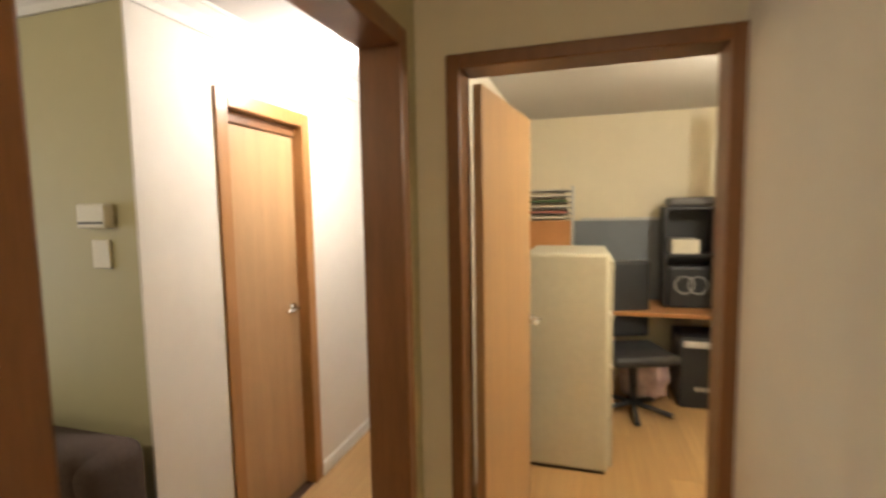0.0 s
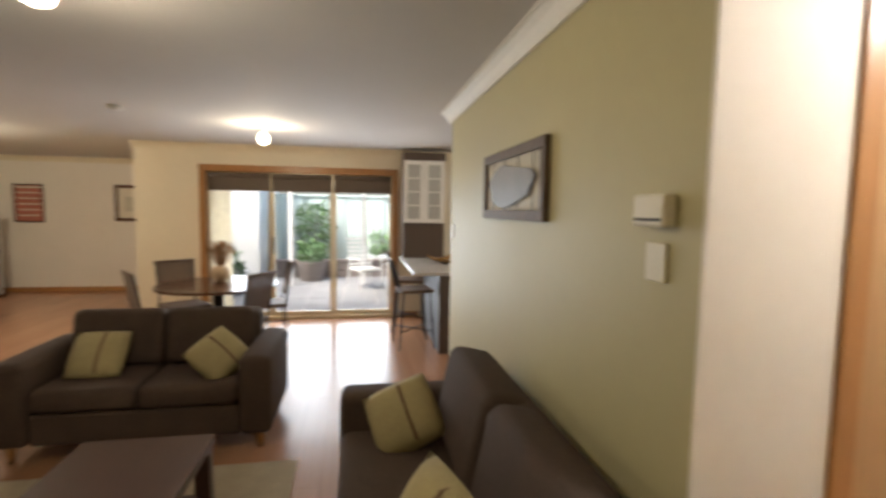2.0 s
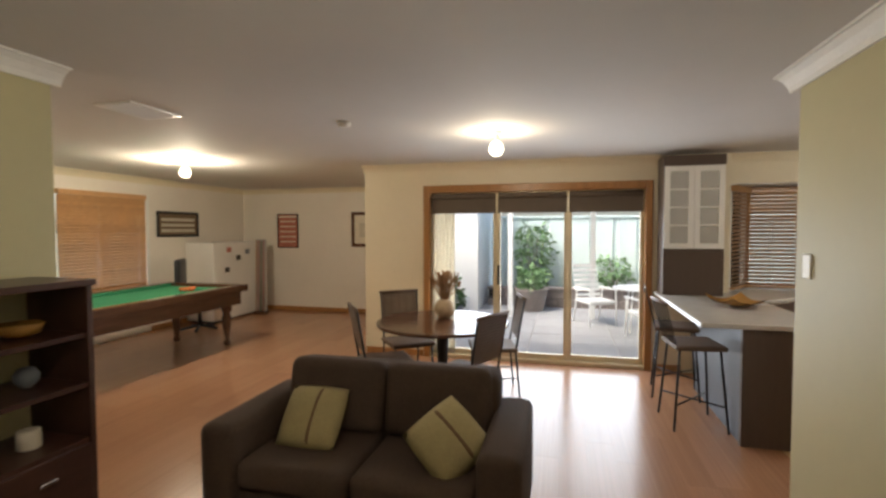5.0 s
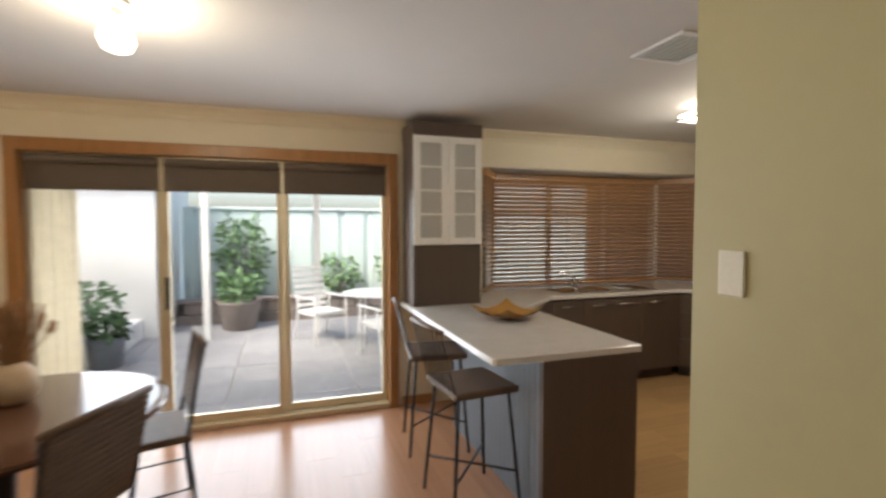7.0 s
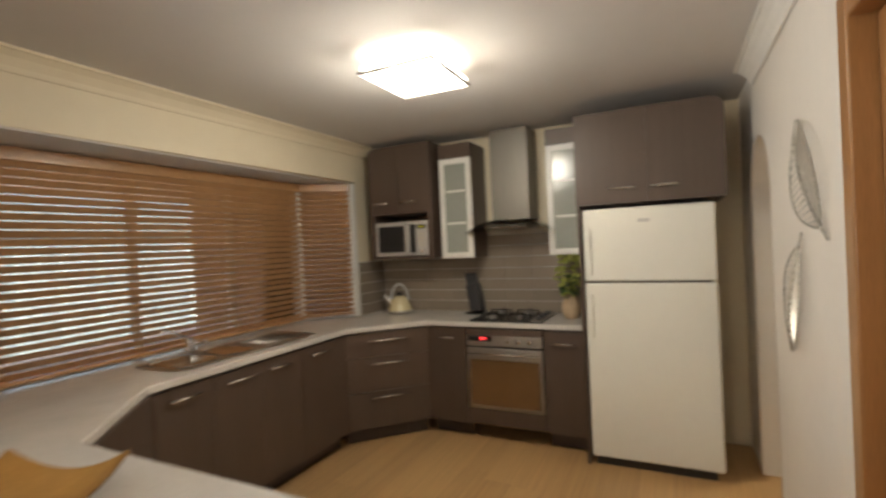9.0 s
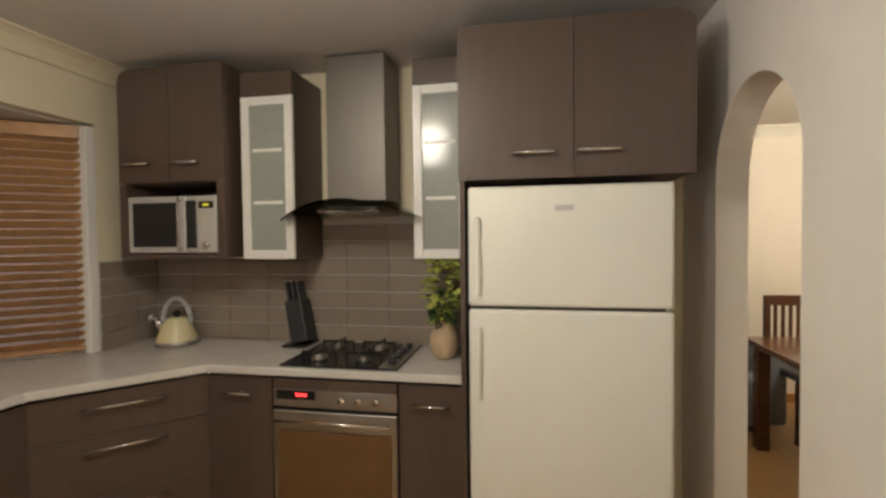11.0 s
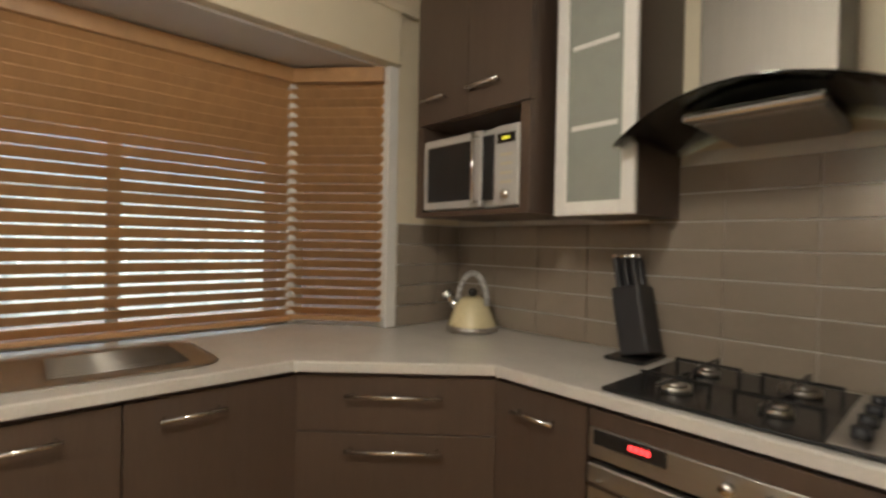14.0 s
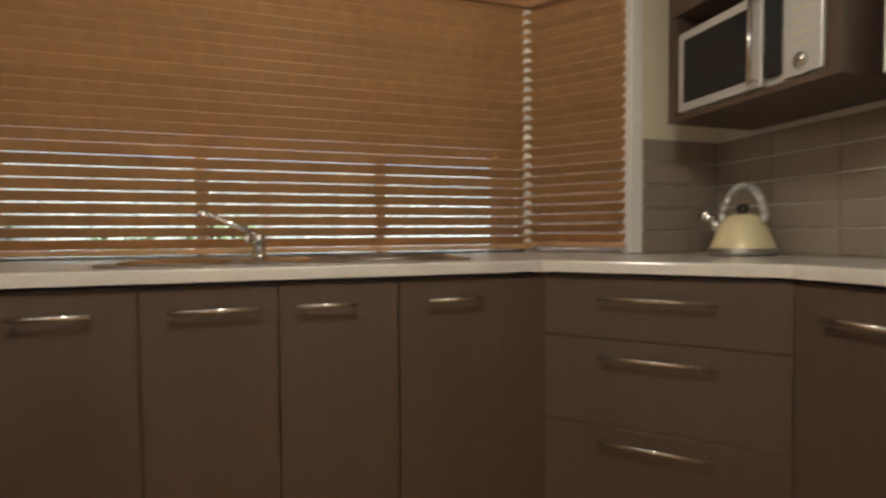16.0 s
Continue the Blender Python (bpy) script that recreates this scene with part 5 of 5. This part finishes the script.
rk = thing("ball_rack", "orange pool balls racked on the felt", "pool balls", -6.8, -4.95, 0.786)
for i in range(4):
    for j in range(i + 1):
        bm = bmesh.new()
        bmesh.ops.create_uvsphere(bm, u_segments=12, v_segments=8, radius=0.026, matrix=Matrix.Translation((0.046 * i, 0.053 * (j - i / 2), 0.026)))
        part("ball", bm, mat("ball_orange", (0.65, 0.16, 0.06), 0.15, var=0.02) if not (i or j) else bpy.data.materials["ball_orange"], rk, "", True)


def framed(name, label, wall, u0, u1, z0, z1, at, m_in, m_frame, w=0.03, mount=None):
    """A framed picture on a wall of constant x or y; thickness runs into the room."""
    root = thing(name, label, "picture", group="framed pictures")
    ax, s = wall
    d = lambda a, b: (min(at + s * a, at + s * b), max(at + s * a, at + s * b))

    def slab(ua, ub, za, zb, a, b, r=0.003):
        lo, hi = d(a, b)
        return rbox(lo, hi, ua, ub, za, zb, r, 1) if ax == "x" else rbox(ua, ub, lo, hi, za, zb, r, 1)
    part("frame", join(slab(u0, u0 + w, z0, z1, 0.003, 0.028), slab(u1 - w, u1, z0, z1, 0.003, 0.028), slab(u0 + w, u1 - w, z0, z0 + w, 0.003, 0.028), slab(u0 + w, u1 - w, z1 - w, z1, 0.003, 0.028)), m_frame, root)
    part("print", slab(u0 + w, u1 - w, z0 + w, z1 - w, 0.003, 0.012, 0.001), m_in, root)
    return root, slab


r, sl = framed("red_poster", "narrow framed red print on the games room wall", ("x", 1), -5.66, -5.20, 1.24, 1.91, -9.85, M["redprint"], M["black"], 0.02)
for k in range(5):
    part("text_bar", sl(-5.60, -5.26, 1.35 + 0.1 * k, 1.37 + 0.1 * k, 0.012, 0.014, 0.0005), M["paper"], r)
part("white_mount", sl(-5.63, -5.23, 1.84, 1.87, 0.012, 0.014, 0.0005), M["paper"], r)
r, sl = framed("portrait_frame", "brown framed cream print with a grey motif", ("x", 1), -4.06, -3.60, 1.27, 1.93, -9.85, M["paper"], M["walnut"], 0.06)
part("motif", sl(-3.90, -3.76, 1.45, 1.72, 0.012, 0.015, 0.0005), M["board"], r)
r, sl = framed("wide_photo", "wide dark framed team photograph, abstract bars of tone", ("y", 1), -8.59, -7.70, 1.48, 1.90, -6.45, M["stripe"], M["black"], 0.04)
for k in range(3):
    part("tone_bar", sl(-8.50, -7.79, 1.56 + 0.09 * k, 1.61 + 0.09 * k, 0.012, 0.014, 0.0005), M["board"], r)

wb = thing("white_fridge", "white bar fridge covered in stickers in the corner", "refrigerator", -8.85, -6.05)
part("body", rbox(-0.60, 0.60, -0.36, 0.20, 0.03, 1.38, 0.015), M["wframe"], wb)
for k, (x, z) in enumerate(((-0.35, 1.15), (-0.1, 1.05), (0.15, 1.2), (0.2, 0.85))):
    part("sticker", boxes((x, x + 0.12, 0.2005, 0.203, z, z + 0.09)), (M["bluegrey"], M["dark"], M["redprint"], M["black"])[k], wb)
part("foot_grille", boxes((-0.55, 0.55, -0.3, 0.15, 0.0, 0.03)), M["dark"], wb)
cr = thing("cue_rack", "timber cue rack with cues and coloured flags in the corner", "cue rack", -9.25, -5.68)
part("back_board", rbox(-0.09, -0.06, -0.10, 0.10, 0.0, 1.42, 0.004), M["silver"], cr)
for k in range(4):
    part("cue", rod((0.0, -0.08 + 0.05 * k, 0.02), (-0.05, -0.08 + 0.05 * k, 1.40), 0.010, 8), (M["timber"], M["redprint"], M["leafd"], M["redprint"])[k], cr, "", True)
part("base", rbox(-0.09, 0.05, -0.11, 0.11, 0.0, 0.06, 0.004), M["walnut"], cr)
oc = thing("office_chair", "black high-backed office chair by the pool table", "chair", -7.8, -5.75, 0, 30)
part("seat", rbox(-0.24, 0.24, -0.24, 0.24, 0.42, 0.50, 0.03, 3), M["blackpl"], oc, "", True)
part("backrest", rbox(-0.24, 0.24, -0.30, -0.22, 0.52, 1.14, 0.035, 3), M["blackpl"], oc, "", True)
part("column", cyl(0.03, 0.36, 14, None, (0, 0, 0.06)), M["iron"], oc, "", True)
for k in range(5):
    a = 2 * math.pi * k / 5
    part("foot", rod((0, 0, 0.08), (0.28 * math.cos(a), 0.28 * math.sin(a), 0.03), 0.02, 8), M["blackpl"], oc, "", True)

# ---- office ----
room(0.12, -0.16)
fc = thing("filing_cabinet", "pale grey steel filing cabinet seen from its side", "filing cabinet", 0.02, 3.06)
part("body", rbox(-0.24, 0.24, -0.32, 0.30, 0.02, 1.31, 0.02, 3), M["officegrey"], fc)
for k in range(4):
    dr = part("drawer", rbox(0.241, 0.262, -0.30, 0.28, 0.05 + 0.31 * k, 0.34 + 0.31 * k, 0.004), M["officegrey"], fc)
    part("pull", rbox(0.262, 0.278, -0.08, 0.06, 0.26 + 0.31 * k, 0.29 + 0.31 * k, 0.004), M["chrome"], dr, "steel pull")
part("plinth", boxes((-0.22, 0.22, -0.30, 0.28, 0.0, 0.02)), M["dark"], fc)
room(-0.10, -0.16)
dk = thing("desk", "orange-topped office desk with grey screens along the wall", "desk", 0.5, 4.18)
part("desktop", rbox(-0.75, 1.02, -0.30, 0.30, 0.71, 0.74, 0.004), M["desk"], dk)
part("screen_panel", rbox(-0.75, 1.02, 0.27, 0.30, 0.742, 1.45, 0.004), M["bluegrey"], dk, "grey fabric screen")
part("screen_cap", rbox(-0.2, 0.62, 0.262, 0.305, 1.45, 1.475, 0.004), M["silver"], dk)
for x in (-0.73, 0.98):
    part("side_panel", rbox(x, x + 0.03, -0.28, 0.26, 0.0, 0.71, 0.003), M["bluegrey"], dk)
bs = thing("paper_tray_rack", "metal rack of stacked papers over an orange shelf", "shelf", -0.02, 4.34, 0.741)
part("upright", join(boxes((-0.24, -0.22, -0.13, 0.06, 0, 1.02), (0.24, 0.26, -0.13, 0.06, 0, 1.02))), M["silver"], bs)
for k in range(6):
    part("tray", rbox(-0.22, 0.24, -0.13, 0.06, 0.73 + 0.048 * k, 0.737 + 0.048 * k, 0.002, 1), M["blackpl"], bs)
    part("paper_ream", boxes((-0.20, 0.20, -0.125, 0.05, 0.738 + 0.048 * k, 0.755 + 0.048 * k)), (M["paper"], M["redprint"], M["paper"], M["leafd"], M["paper"], M["board"])[k], bs)
part("orange_panel", boxes((-0.22, 0.24, -0.125, -0.11, 0.45, 0.72)), M["desk"], bs)
sr = thing("equipment_rack", "black rack with a radio and boxes on the desk", "shelf", 1.16, 4.28, 0.741)
part("frame", join(boxes((-0.20, -0.18, -0.16, 0.16, 0, 0.82), (0.18, 0.20, -0.16, 0.16, 0, 0.82), (-0.18, 0.18, -0.16, 0.16, 0.80, 0.82), (-0.18, 0.18, -0.16, 0.16, 0.42, 0.44), (-0.18, 0.18, 0.14, 0.16, 0, 0.80))), M["blackpl"], sr)
part("radio", rbox(-0.17, 0.17, -0.15, 0.10, 0.001, 0.34, 0.02), M["blackpl"], sr)
part("speaker_ring", join(*[rod((cx + 0.07 * math.cos(a), -0.155, 0.19 + 0.07 * math.sin(a)), (cx + 0.07 * math.cos(a + 0.4), -0.155, 0.19 + 0.07 * math.sin(a + 0.4)), 0.006, 6) for cx in (-0.05, 0.05) for a in [0.4 * k for k in range(16)]]), M["silver"], sr, "silver speaker rings")
part("carton", rbox(-0.15, 0.06, -0.14, 0.1, 0.441, 0.56, 0.004), M["paper"], sr)
part("top_clutter", rbox(-0.17, 0.18, -0.14, 0.12, 0.821, 0.90, 0.03), M["artgrey"], sr)
pcx = thing("computer_tower", "black desktop computer tower on the floor", "computer", 1.22, 4.10)
part("case", rbox(-0.17, 0.17, -0.20, 0.20, 0.0, 0.56, 0.012), M["blackpl"], pcx)
part("front_trim", rbox(-0.15, 0.15, -0.206, -0.199, 0.48, 0.53, 0.003), M["silver"], pcx)
part("badge_bars", boxes((-0.06, -0.035, -0.207, -0.2, 0.14, 0.17), (-0.02, 0.005, -0.207, -0.2, 0.14, 0.17), (0.02, 0.055, -0.207, -0.2, 0.14, 0.17)), M["paper"], pcx)
o2 = copy_thing(oc, pose(0.60, 3.56, 0, 0, 0, 200))
tagged(o2, "black office chair at the desk", "chair")
bg = thing("plastic_bag", "crumpled white and pink plastic bag on the office floor", "bag", 0.80, 4.05)
bm = puff(0.36, 0.30, 0.42, 0.4, 12)
rnd = random.Random(2)
for v in bm.verts:
    v.co += Vector((rnd.uniform(-0.02, 0.02), rnd.uniform(-0.02, 0.02), rnd.uniform(-0.02, 0.02) + 0.2))
part("bag", bm, mat("bag_film", (0.5, 0.36, 0.36), 0.4, var=0.4, scale=9), bg)
drape("curtain", "pale green hanging curtain at the office side wall", 1.36, 3.35, 0.03, 0.80, 2.2, 6, 0.03, M["curtain"])

room()
# ---- dining room beyond the arch ----
for z0 in (1.03, 1.53):
    r, sl = framed("silver_relief_panel", "square silver relief panel on the dining room wall", ("y", -1), -2.46, -1.98, z0, z0 + 0.46, 6.80, M["silverleaf"], M["silverleaf"], 0.012)
    rnd = random.Random(int(z0 * 100))
    for k in range(4):
        for j in range(3):
            part("relief", sl(-2.44 + 0.15 * j, -2.31 + 0.15 * j, z0 + 0.03 + 0.102 * k, z0 + 0.115 + 0.102 * k, 0.012, 0.02 + 0.012 * rnd.random(), 0.004), M["silverleaf"] if (j + k) % 2 else M["artgrey"], r)
ft = thing("formal_table", "dark timber dining table beyond the arch", "table", -2.85, 5.40)
part("tabletop", rbox(-0.75, 0.75, -0.45, 0.45, 0.72, 0.76, 0.008), M["walnut"], ft)
for sx in (-1, 1):
    for sy in (-1, 1):
        part("leg", rbox(sx * 0.66 - 0.04, sx * 0.66 + 0.04, sy * 0.37 - 0.04, sy * 0.37 + 0.04, 0, 0.72, 0.006), M["walnut"], ft)


def formal_chair():
    root = thing("formal_chair", "red-brown timber dining chair with a slatted back and dark seat", "chair", group="formal dining chairs")
    for sx in (-1, 1):
        part("leg", rbox(sx * 0.2 - 0.02, sx * 0.2 + 0.02, -0.22, -0.18, 0, 0.44, 0.004), M["walnut"], root)
        part("leg", rbox(sx * 0.2 - 0.02, sx * 0.2 + 0.02, 0.18, 0.22, 0, 1.0, 0.004), M["walnut"], root)
    part("seat", rbox(-0.22, 0.22, -0.23, 0.178, 0.44, 0.49, 0.015), M["blackpl"], root)
    part("top_rail", rbox(-0.18, 0.18, 0.185, 0.215, 0.92, 1.0, 0.006), M["walnut"], root)
    for k in range(6):
        part("back_slat", rbox(-0.15 + 0.055 * k, -0.125 + 0.055 * k, 0.192, 0.208, 0.49, 0.92, 0.003, 1), M["walnut"], root)
    return root


f1 = formal_chair()
f1.matrix_basis = pose(-3.25, 4.85, 0, 0, 0, 176)
copy_thing(f1, pose(-3.05, 6.08, 0, 0, 0, 5))
copy_thing(f1, pose(-2.45, 4.78, 0, 0, 0, 184))

ac = thing("armchair", "dark grey armchair seen through the arch", "armchair", -3.72, 6.32, 0, 10)
part("base", rbox(-0.36, 0.36, -0.34, 0.34, 0.05, 0.42, 0.04, 3), M["bluegrey"], ac, "", True)
part("backrest", rbox(-0.36, 0.36, 0.20, 0.38, 0.42, 0.86, 0.05, 3), M["bluegrey"], ac, "", True)
for sx in (-1, 1):
    part("arm", rbox(sx * 0.40 - 0.07, sx * 0.40 + 0.07, -0.34, 0.38, 0.05, 0.62, 0.04, 3), M["bluegrey"], ac, "", True)
part("foot_rail", boxes((-0.34, 0.34, -0.3, 0.3, 0.0, 0.05)), M["dark"], ac)
framed("small_print", "small dark framed print above the armchair", ("y", -1), -3.86, -3.62, 1.42, 1.72, 6.80, M["stripe"], M["artgrey"], 0.03)

# ---- outdoors ----
struct("ground", boxes((-400, -7.5, -400, 400, -0.30, -0.16), (-7.5, 400, -400, -6.8, -0.30, -0.16)), mat("far_ground", (0.20, 0.20, 0.13), 0.9, var=0.2, scale=0.3), "ground around the house", "ground")
patio = struct("pavement", boxes((-12.6, -7.30, -7.0, 6.0, -0.15, -0.075)), M["grout"], "grey concrete paving outside", "pavement")
fn = tagged(new("fence"), "grey-green corrugated sheet fence with capping rail", "fence", "", "structure")
src = None
for k in range(26):
    m = pose(-12.6, -1.75 + 0.5 * k, 0)
    if src is None:
        bm = bmesh.new()
        prof = [(0.0, 0.0), (0.0, 0.18), (-0.035, 0.21), (-0.035, 0.29), (0.0, 0.32), (0.0, 0.5)]
        for (xa, ya), (xb, yb) in zip(prof, prof[1:]):
            bm.faces.new([bm.verts.new(p) for p in ((xa, ya, -0.1), (xb, yb, -0.1), (xb, yb, 1.85), (xa, ya, 1.85))])
        bmesh.ops.remove_doubles(bm, verts=bm.verts[:], dist=0.001)
        bmesh.ops.solidify(bm, geom=bm.faces[:], thickness=0.006)
        src = part("sheet", bm, M["fence"], fn)
        src.matrix_basis = m
    else:
        share(src, m, fn)
part("rail", rbox(-12.66, -12.56, -1.75, 11.25, 1.85, 1.90, 0.006), M["fence"], fn)
gw = tagged(new("garden_wall"), "low dark stone garden wall before the fence", "garden wall", "", "structure")
part("coping", rbox(-12.0, -11.72, -1.74, 6.0, 0.30, 0.35, 0.01), M["stone"], gw)
part("soil", boxes((-12.55, -12.0, -1.74, 6.0, -0.1, 0.28)), mat("garden_soil", (0.06, 0.045, 0.035), 0.95, var=0.3), gw)
src = None
for k in range(31):
    for j in range(2):
        m = pose(-11.98, -1.74 + 0.25 * k + 0.12 * j, -0.075 + 0.187 * j)
        if src is None:
            src = part("stone", rbox(0.0, 0.23, 0.004, 0.246, 0.003, 0.184, 0.014, 1), M["stone"], gw)
            src.matrix_basis = m
        else:
            share(src, m, gw)


def shrub(x, y, z, h, r, seed, label, m):
    root = thing("shrub", label, "shrub", x, y, z)
    rnd = random.Random(seed)
    part("stem", join(*[rod((0, 0, -0.02), (r * 0.5 * math.cos(k * 1.1), r * 0.5 * math.sin(k * 1.1), h * rnd.uniform(0.5, 0.9)), 0.012, 6) for k in range(7)]), M["stone"], root)
    part("foliage", leaves(int(900 * r * h), r, h, 0.13, seed, 0.05, 1.0), m, root, "loose green leaves")


shrub(-12.25, -0.75, 0.28, 1.35, 0.45, 21, "tall light green shrub against the fence", M["leafm"])
shrub(-12.25, 0.9, 0.28, 0.65, 0.40, 22, "strappy green plant by the fence", M["leafm"])
shrub(-12.25, 2.1, 0.28, 0.85, 0.5, 23, "green garden plant by the fence", M["leafm"])
shrub(-10.3, -2.6, 0.22, 0.55, 0.55, 24, "spreading green plant in a raised bed", M["leafm"])
rb = thing("raised_bed", "pale rendered raised garden bed", "planter", -10.3, -2.6, -0.075)
part("wall", rbox(-0.75, 0.75, -0.6, 0.6, 0.0, 0.30, 0.02), M["outwhite"], rb)
pl = thing("plant_pot", "dark grey tapered pot on the paving", "plant pot", -9.5, -2.0, -0.075)
part("pot", lathe([(0.13, 0), (0.15, 0.01), (0.19, 0.33), (0.20, 0.36), (0.17, 0.36), (0.16, 0.31)], 24), M["bluegrey"], pl, "", True)
part("foliage", leaves(120, 0.2, 0.3, 0.12, 31, 0.33, 1.0), M["leafd"], pl)
pl = thing("plant_pot", "large dark pot beside the garden wall", "plant pot", -11.3, -0.75, -0.075)
part("pot", lathe([(0.2, 0), (0.24, 0.02), (0.32, 0.42), (0.34, 0.46), (0.28, 0.46), (0.26, 0.40)], 24), M["stone"], pl, "", True)
part("foliage", leaves(160, 0.3, 0.45, 0.15, 32, 0.42, 1.0), M["leafm"], pl)
vr = tagged(new("verandah"), "white verandah roof on slim posts over the paving", "verandah", "", "structure")
part("roof_sheet", boxes((-10.6, -7.30, -1.2, 6.0, 2.42, 2.46)), M["tin"], vr)
part("beam", rbox(-10.6, -10.5, -1.2, 6.0, 2.24, 2.40, 0.006), M["outwhite"], vr)
for y in (-1.15, 0.35, 2.6):
    part("post", rbox(-10.6, -10.51, y, y + 0.09, -0.075, 2.24, 0.005), M["outwhite"], vr)
hs = thing("neighbour_house", "white rendered outbuilding with a low roof", "house", -12.3, -3.42, -0.1)
part("wall", boxes((-1.3, 1.3, -1.6, 1.6, 0, 2.5)), M["outwhite"], hs)
part("roof", moved(boxes((-1.5, 1.5, -1.8, 1.8, 0, 0.08)), pose(0, 0, 2.52, 0, 6)), M["brick"], hs)
part("fascia", rbox(1.30, 1.36, -1.7, 1.7, 2.36, 2.50, 0.01), M["bluegrey"], hs)


def patio_chair():
    root = thing("patio_chair", "white slatted outdoor chair with a pale cushion", "chair", group="patio chairs")
    for sx in (-1, 1):
        part("leg", rod((sx * 0.25, -0.25, 0), (sx * 0.25, -0.22, 0.62), 0.014, 8), M["outwhite"], root, "", True)
        part("leg", rod((sx * 0.25, 0.30, 0), (sx * 0.25, 0.18, 0.62), 0.014, 8), M["outwhite"], root, "", True)
        part("arm", rbox(sx * 0.25 - 0.025, sx * 0.25 + 0.025, -0.27, 0.28, 0.62, 0.645, 0.006), M["outwhite"], root)
    part("cushion", rbox(-0.23, 0.23, -0.24, 0.24, 0.38, 0.45, 0.025, 3), M["outwhite"], root, "", True)
    for k in range(7):
        part("back_slat", moved(rbox(-0.24, 0.24, -0.008, 0.008, -0.026, 0.026, 0.005, 1), pose(0, 0.25 + 0.022 * k, 0.50 + 0.085 * k, -15)), M["outwhite"], root)
    return root


p1 = patio_chair()
p1.matrix_basis = pose(-10.1, 0.42, -0.075, 0, 0, 118)
copy_thing(p1, pose(-9.0, 1.12, -0.075, 0, 0, -70))
copy_thing(p1, pose(-9.9, 1.95, -0.075, 0, 0, 30))
ptb = thing("patio_table", "round glass-topped outdoor table", "table", -9.65, 1.15, -0.075)
part("tabletop", lathe([(0.48, 0.70), (0.5, 0.71), (0.5, 0.72), (0.48, 0.725)], 32), M["outwhite"], ptb)
for k in range(4):
    a = radians(45 + 90 * k)
    part("leg", rod((0.36 * math.cos(a), 0.36 * math.sin(a), 0), (0.3 * math.cos(a), 0.3 * math.sin(a), 0.7), 0.016, 8), M["outwhite"], ptb, "", True)

# ---- pieces: tiles, planks, pavers ----
sp = tagged(new("splashback"), "taupe glazed tile splashback with pale joints", "splashback", "", "structure")
part("grout_bed", boxes((-7.274, -5.327, 4.692, 4.699, 0.901, 1.60), (-7.279, -7.274, 4.302, 4.691, 0.901, 1.372)), M["grout"], sp)
src = None
for j in range(8):
    for k in range(8):
        z, x = 0.903 + 0.0938 * j, -7.265 + 0.2422 * k
        if j > 4 and not (3 < k < 7) or j > 6:
            continue
        m = pose(x, 4.687, z)
        if src is None:
            src = part("tile", rbox(0.0, 0.2404, 0.0, 0.006, 0.0, 0.0892, 0.0012, 1), M["tile"], sp)
            src.matrix_basis = m
        else:
            share(src, m, sp)
        if k == 0 and j < 5:
            share(src, pose(-7.268, 4.304, z, 0, 0, 90), sp)
            share(src, pose(-7.268, 4.546, z, 0, 0, 90) @ Matrix.Diagonal((0.60, 1, 1, 1)), sp)


def planks(owner, x0, x1, y0, y1, m, along="x", w=0.19, ln=1.3, limit=300, seed=1):
    """Floor boards in staggered rows, each a piece of the floor."""
    rnd = random.Random(seed)
    src = None
    rows = int(math.ceil(((y1 - y0) if along == "x" else (x1 - x0)) / w))
    for r_ in range(rows):
        v0 = (y0 if along == "x" else x0) + r_ * w
        v1 = min(v0 + w, y1 if along == "x" else x1)
        u, end = (x0, x1) if along == "x" else (y0, y1)
        first = ln * rnd.uniform(0.25, 1)
        while u < end - 0.001:
            b = min(u + first, end)
            first = ln
            mtx = Matrix.Translation((u, v0, 0)) if along == "x" else Matrix.Translation((v1, u, 0)) @ Matrix.Rotation(math.pi / 2, 4, "Z")
            if src is None:
                src = part("plank", rbox(0.0006, 0.9994, 0.0006, 0.9994, -0.0115, 0.0, 0.0005, 1), m, owner)
                ob = src
            else:
                ob = share(src, mtx, owner)
            ob.matrix_basis = mtx @ Matrix.Diagonal((b - u, v1 - v0, 1, 1))
            u = b


FL = bpy.data.objects["floor_living"]
planks(FL, -7.15, -1.255, -2.62, 1.40, M["lam"], seed=1)
planks(FL, -1.255, 0.70, -1.92, 1.05, M["oak"], seed=2)
planks(FL, -9.85, -3.30, -6.45, -2.62, M["lam"], seed=3)
FK = struct("floor_kitchen", boxes((-7.15, -4.32, 1.40, 4.70, -0.0122, -0.0119)), M["joint"], "light oak plank floor of the kitchen", "floor")
planks(FK, -7.15, -4.32, 1.40, 4.70, M["oak"], "y", 0.18, 1.2, seed=4)
FO = struct("floor_office", boxes((-1.255, 1.82, 1.05, 4.9, -0.0122, -0.0119)), M["joint"], "light oak plank floor of office and hall", "floor")
planks(FO, -1.255, 1.82, 1.05, 4.88, M["oak"], "y", 0.18, 1.2, seed=5)
FD = struct("floor_formal", boxes((-4.32, -1.36, 1.42, 6.8, -0.0122, -0.0119)), M["joint"], "light oak plank floor beyond the arch", "floor")
planks(FD, -4.32, -1.36, 1.42, 6.8, M["oak"], "y", 0.18, 1.2, seed=6)
src = None
rnd = random.Random(9)
for i in range(10):
    for k in range(20):
        m = pose(-13.2 + 0.59 * i, -6.0 + 0.6 * k, -0.075 + 0.004 * rnd.random())
        if src is None:
            src = part("paver", rbox(0.004, 0.584, 0.004, 0.592, 0.0, 0.014, 0.004, 1), M["paver"], patio)
            src.matrix_basis = m
        else:
            share(src, m, patio)
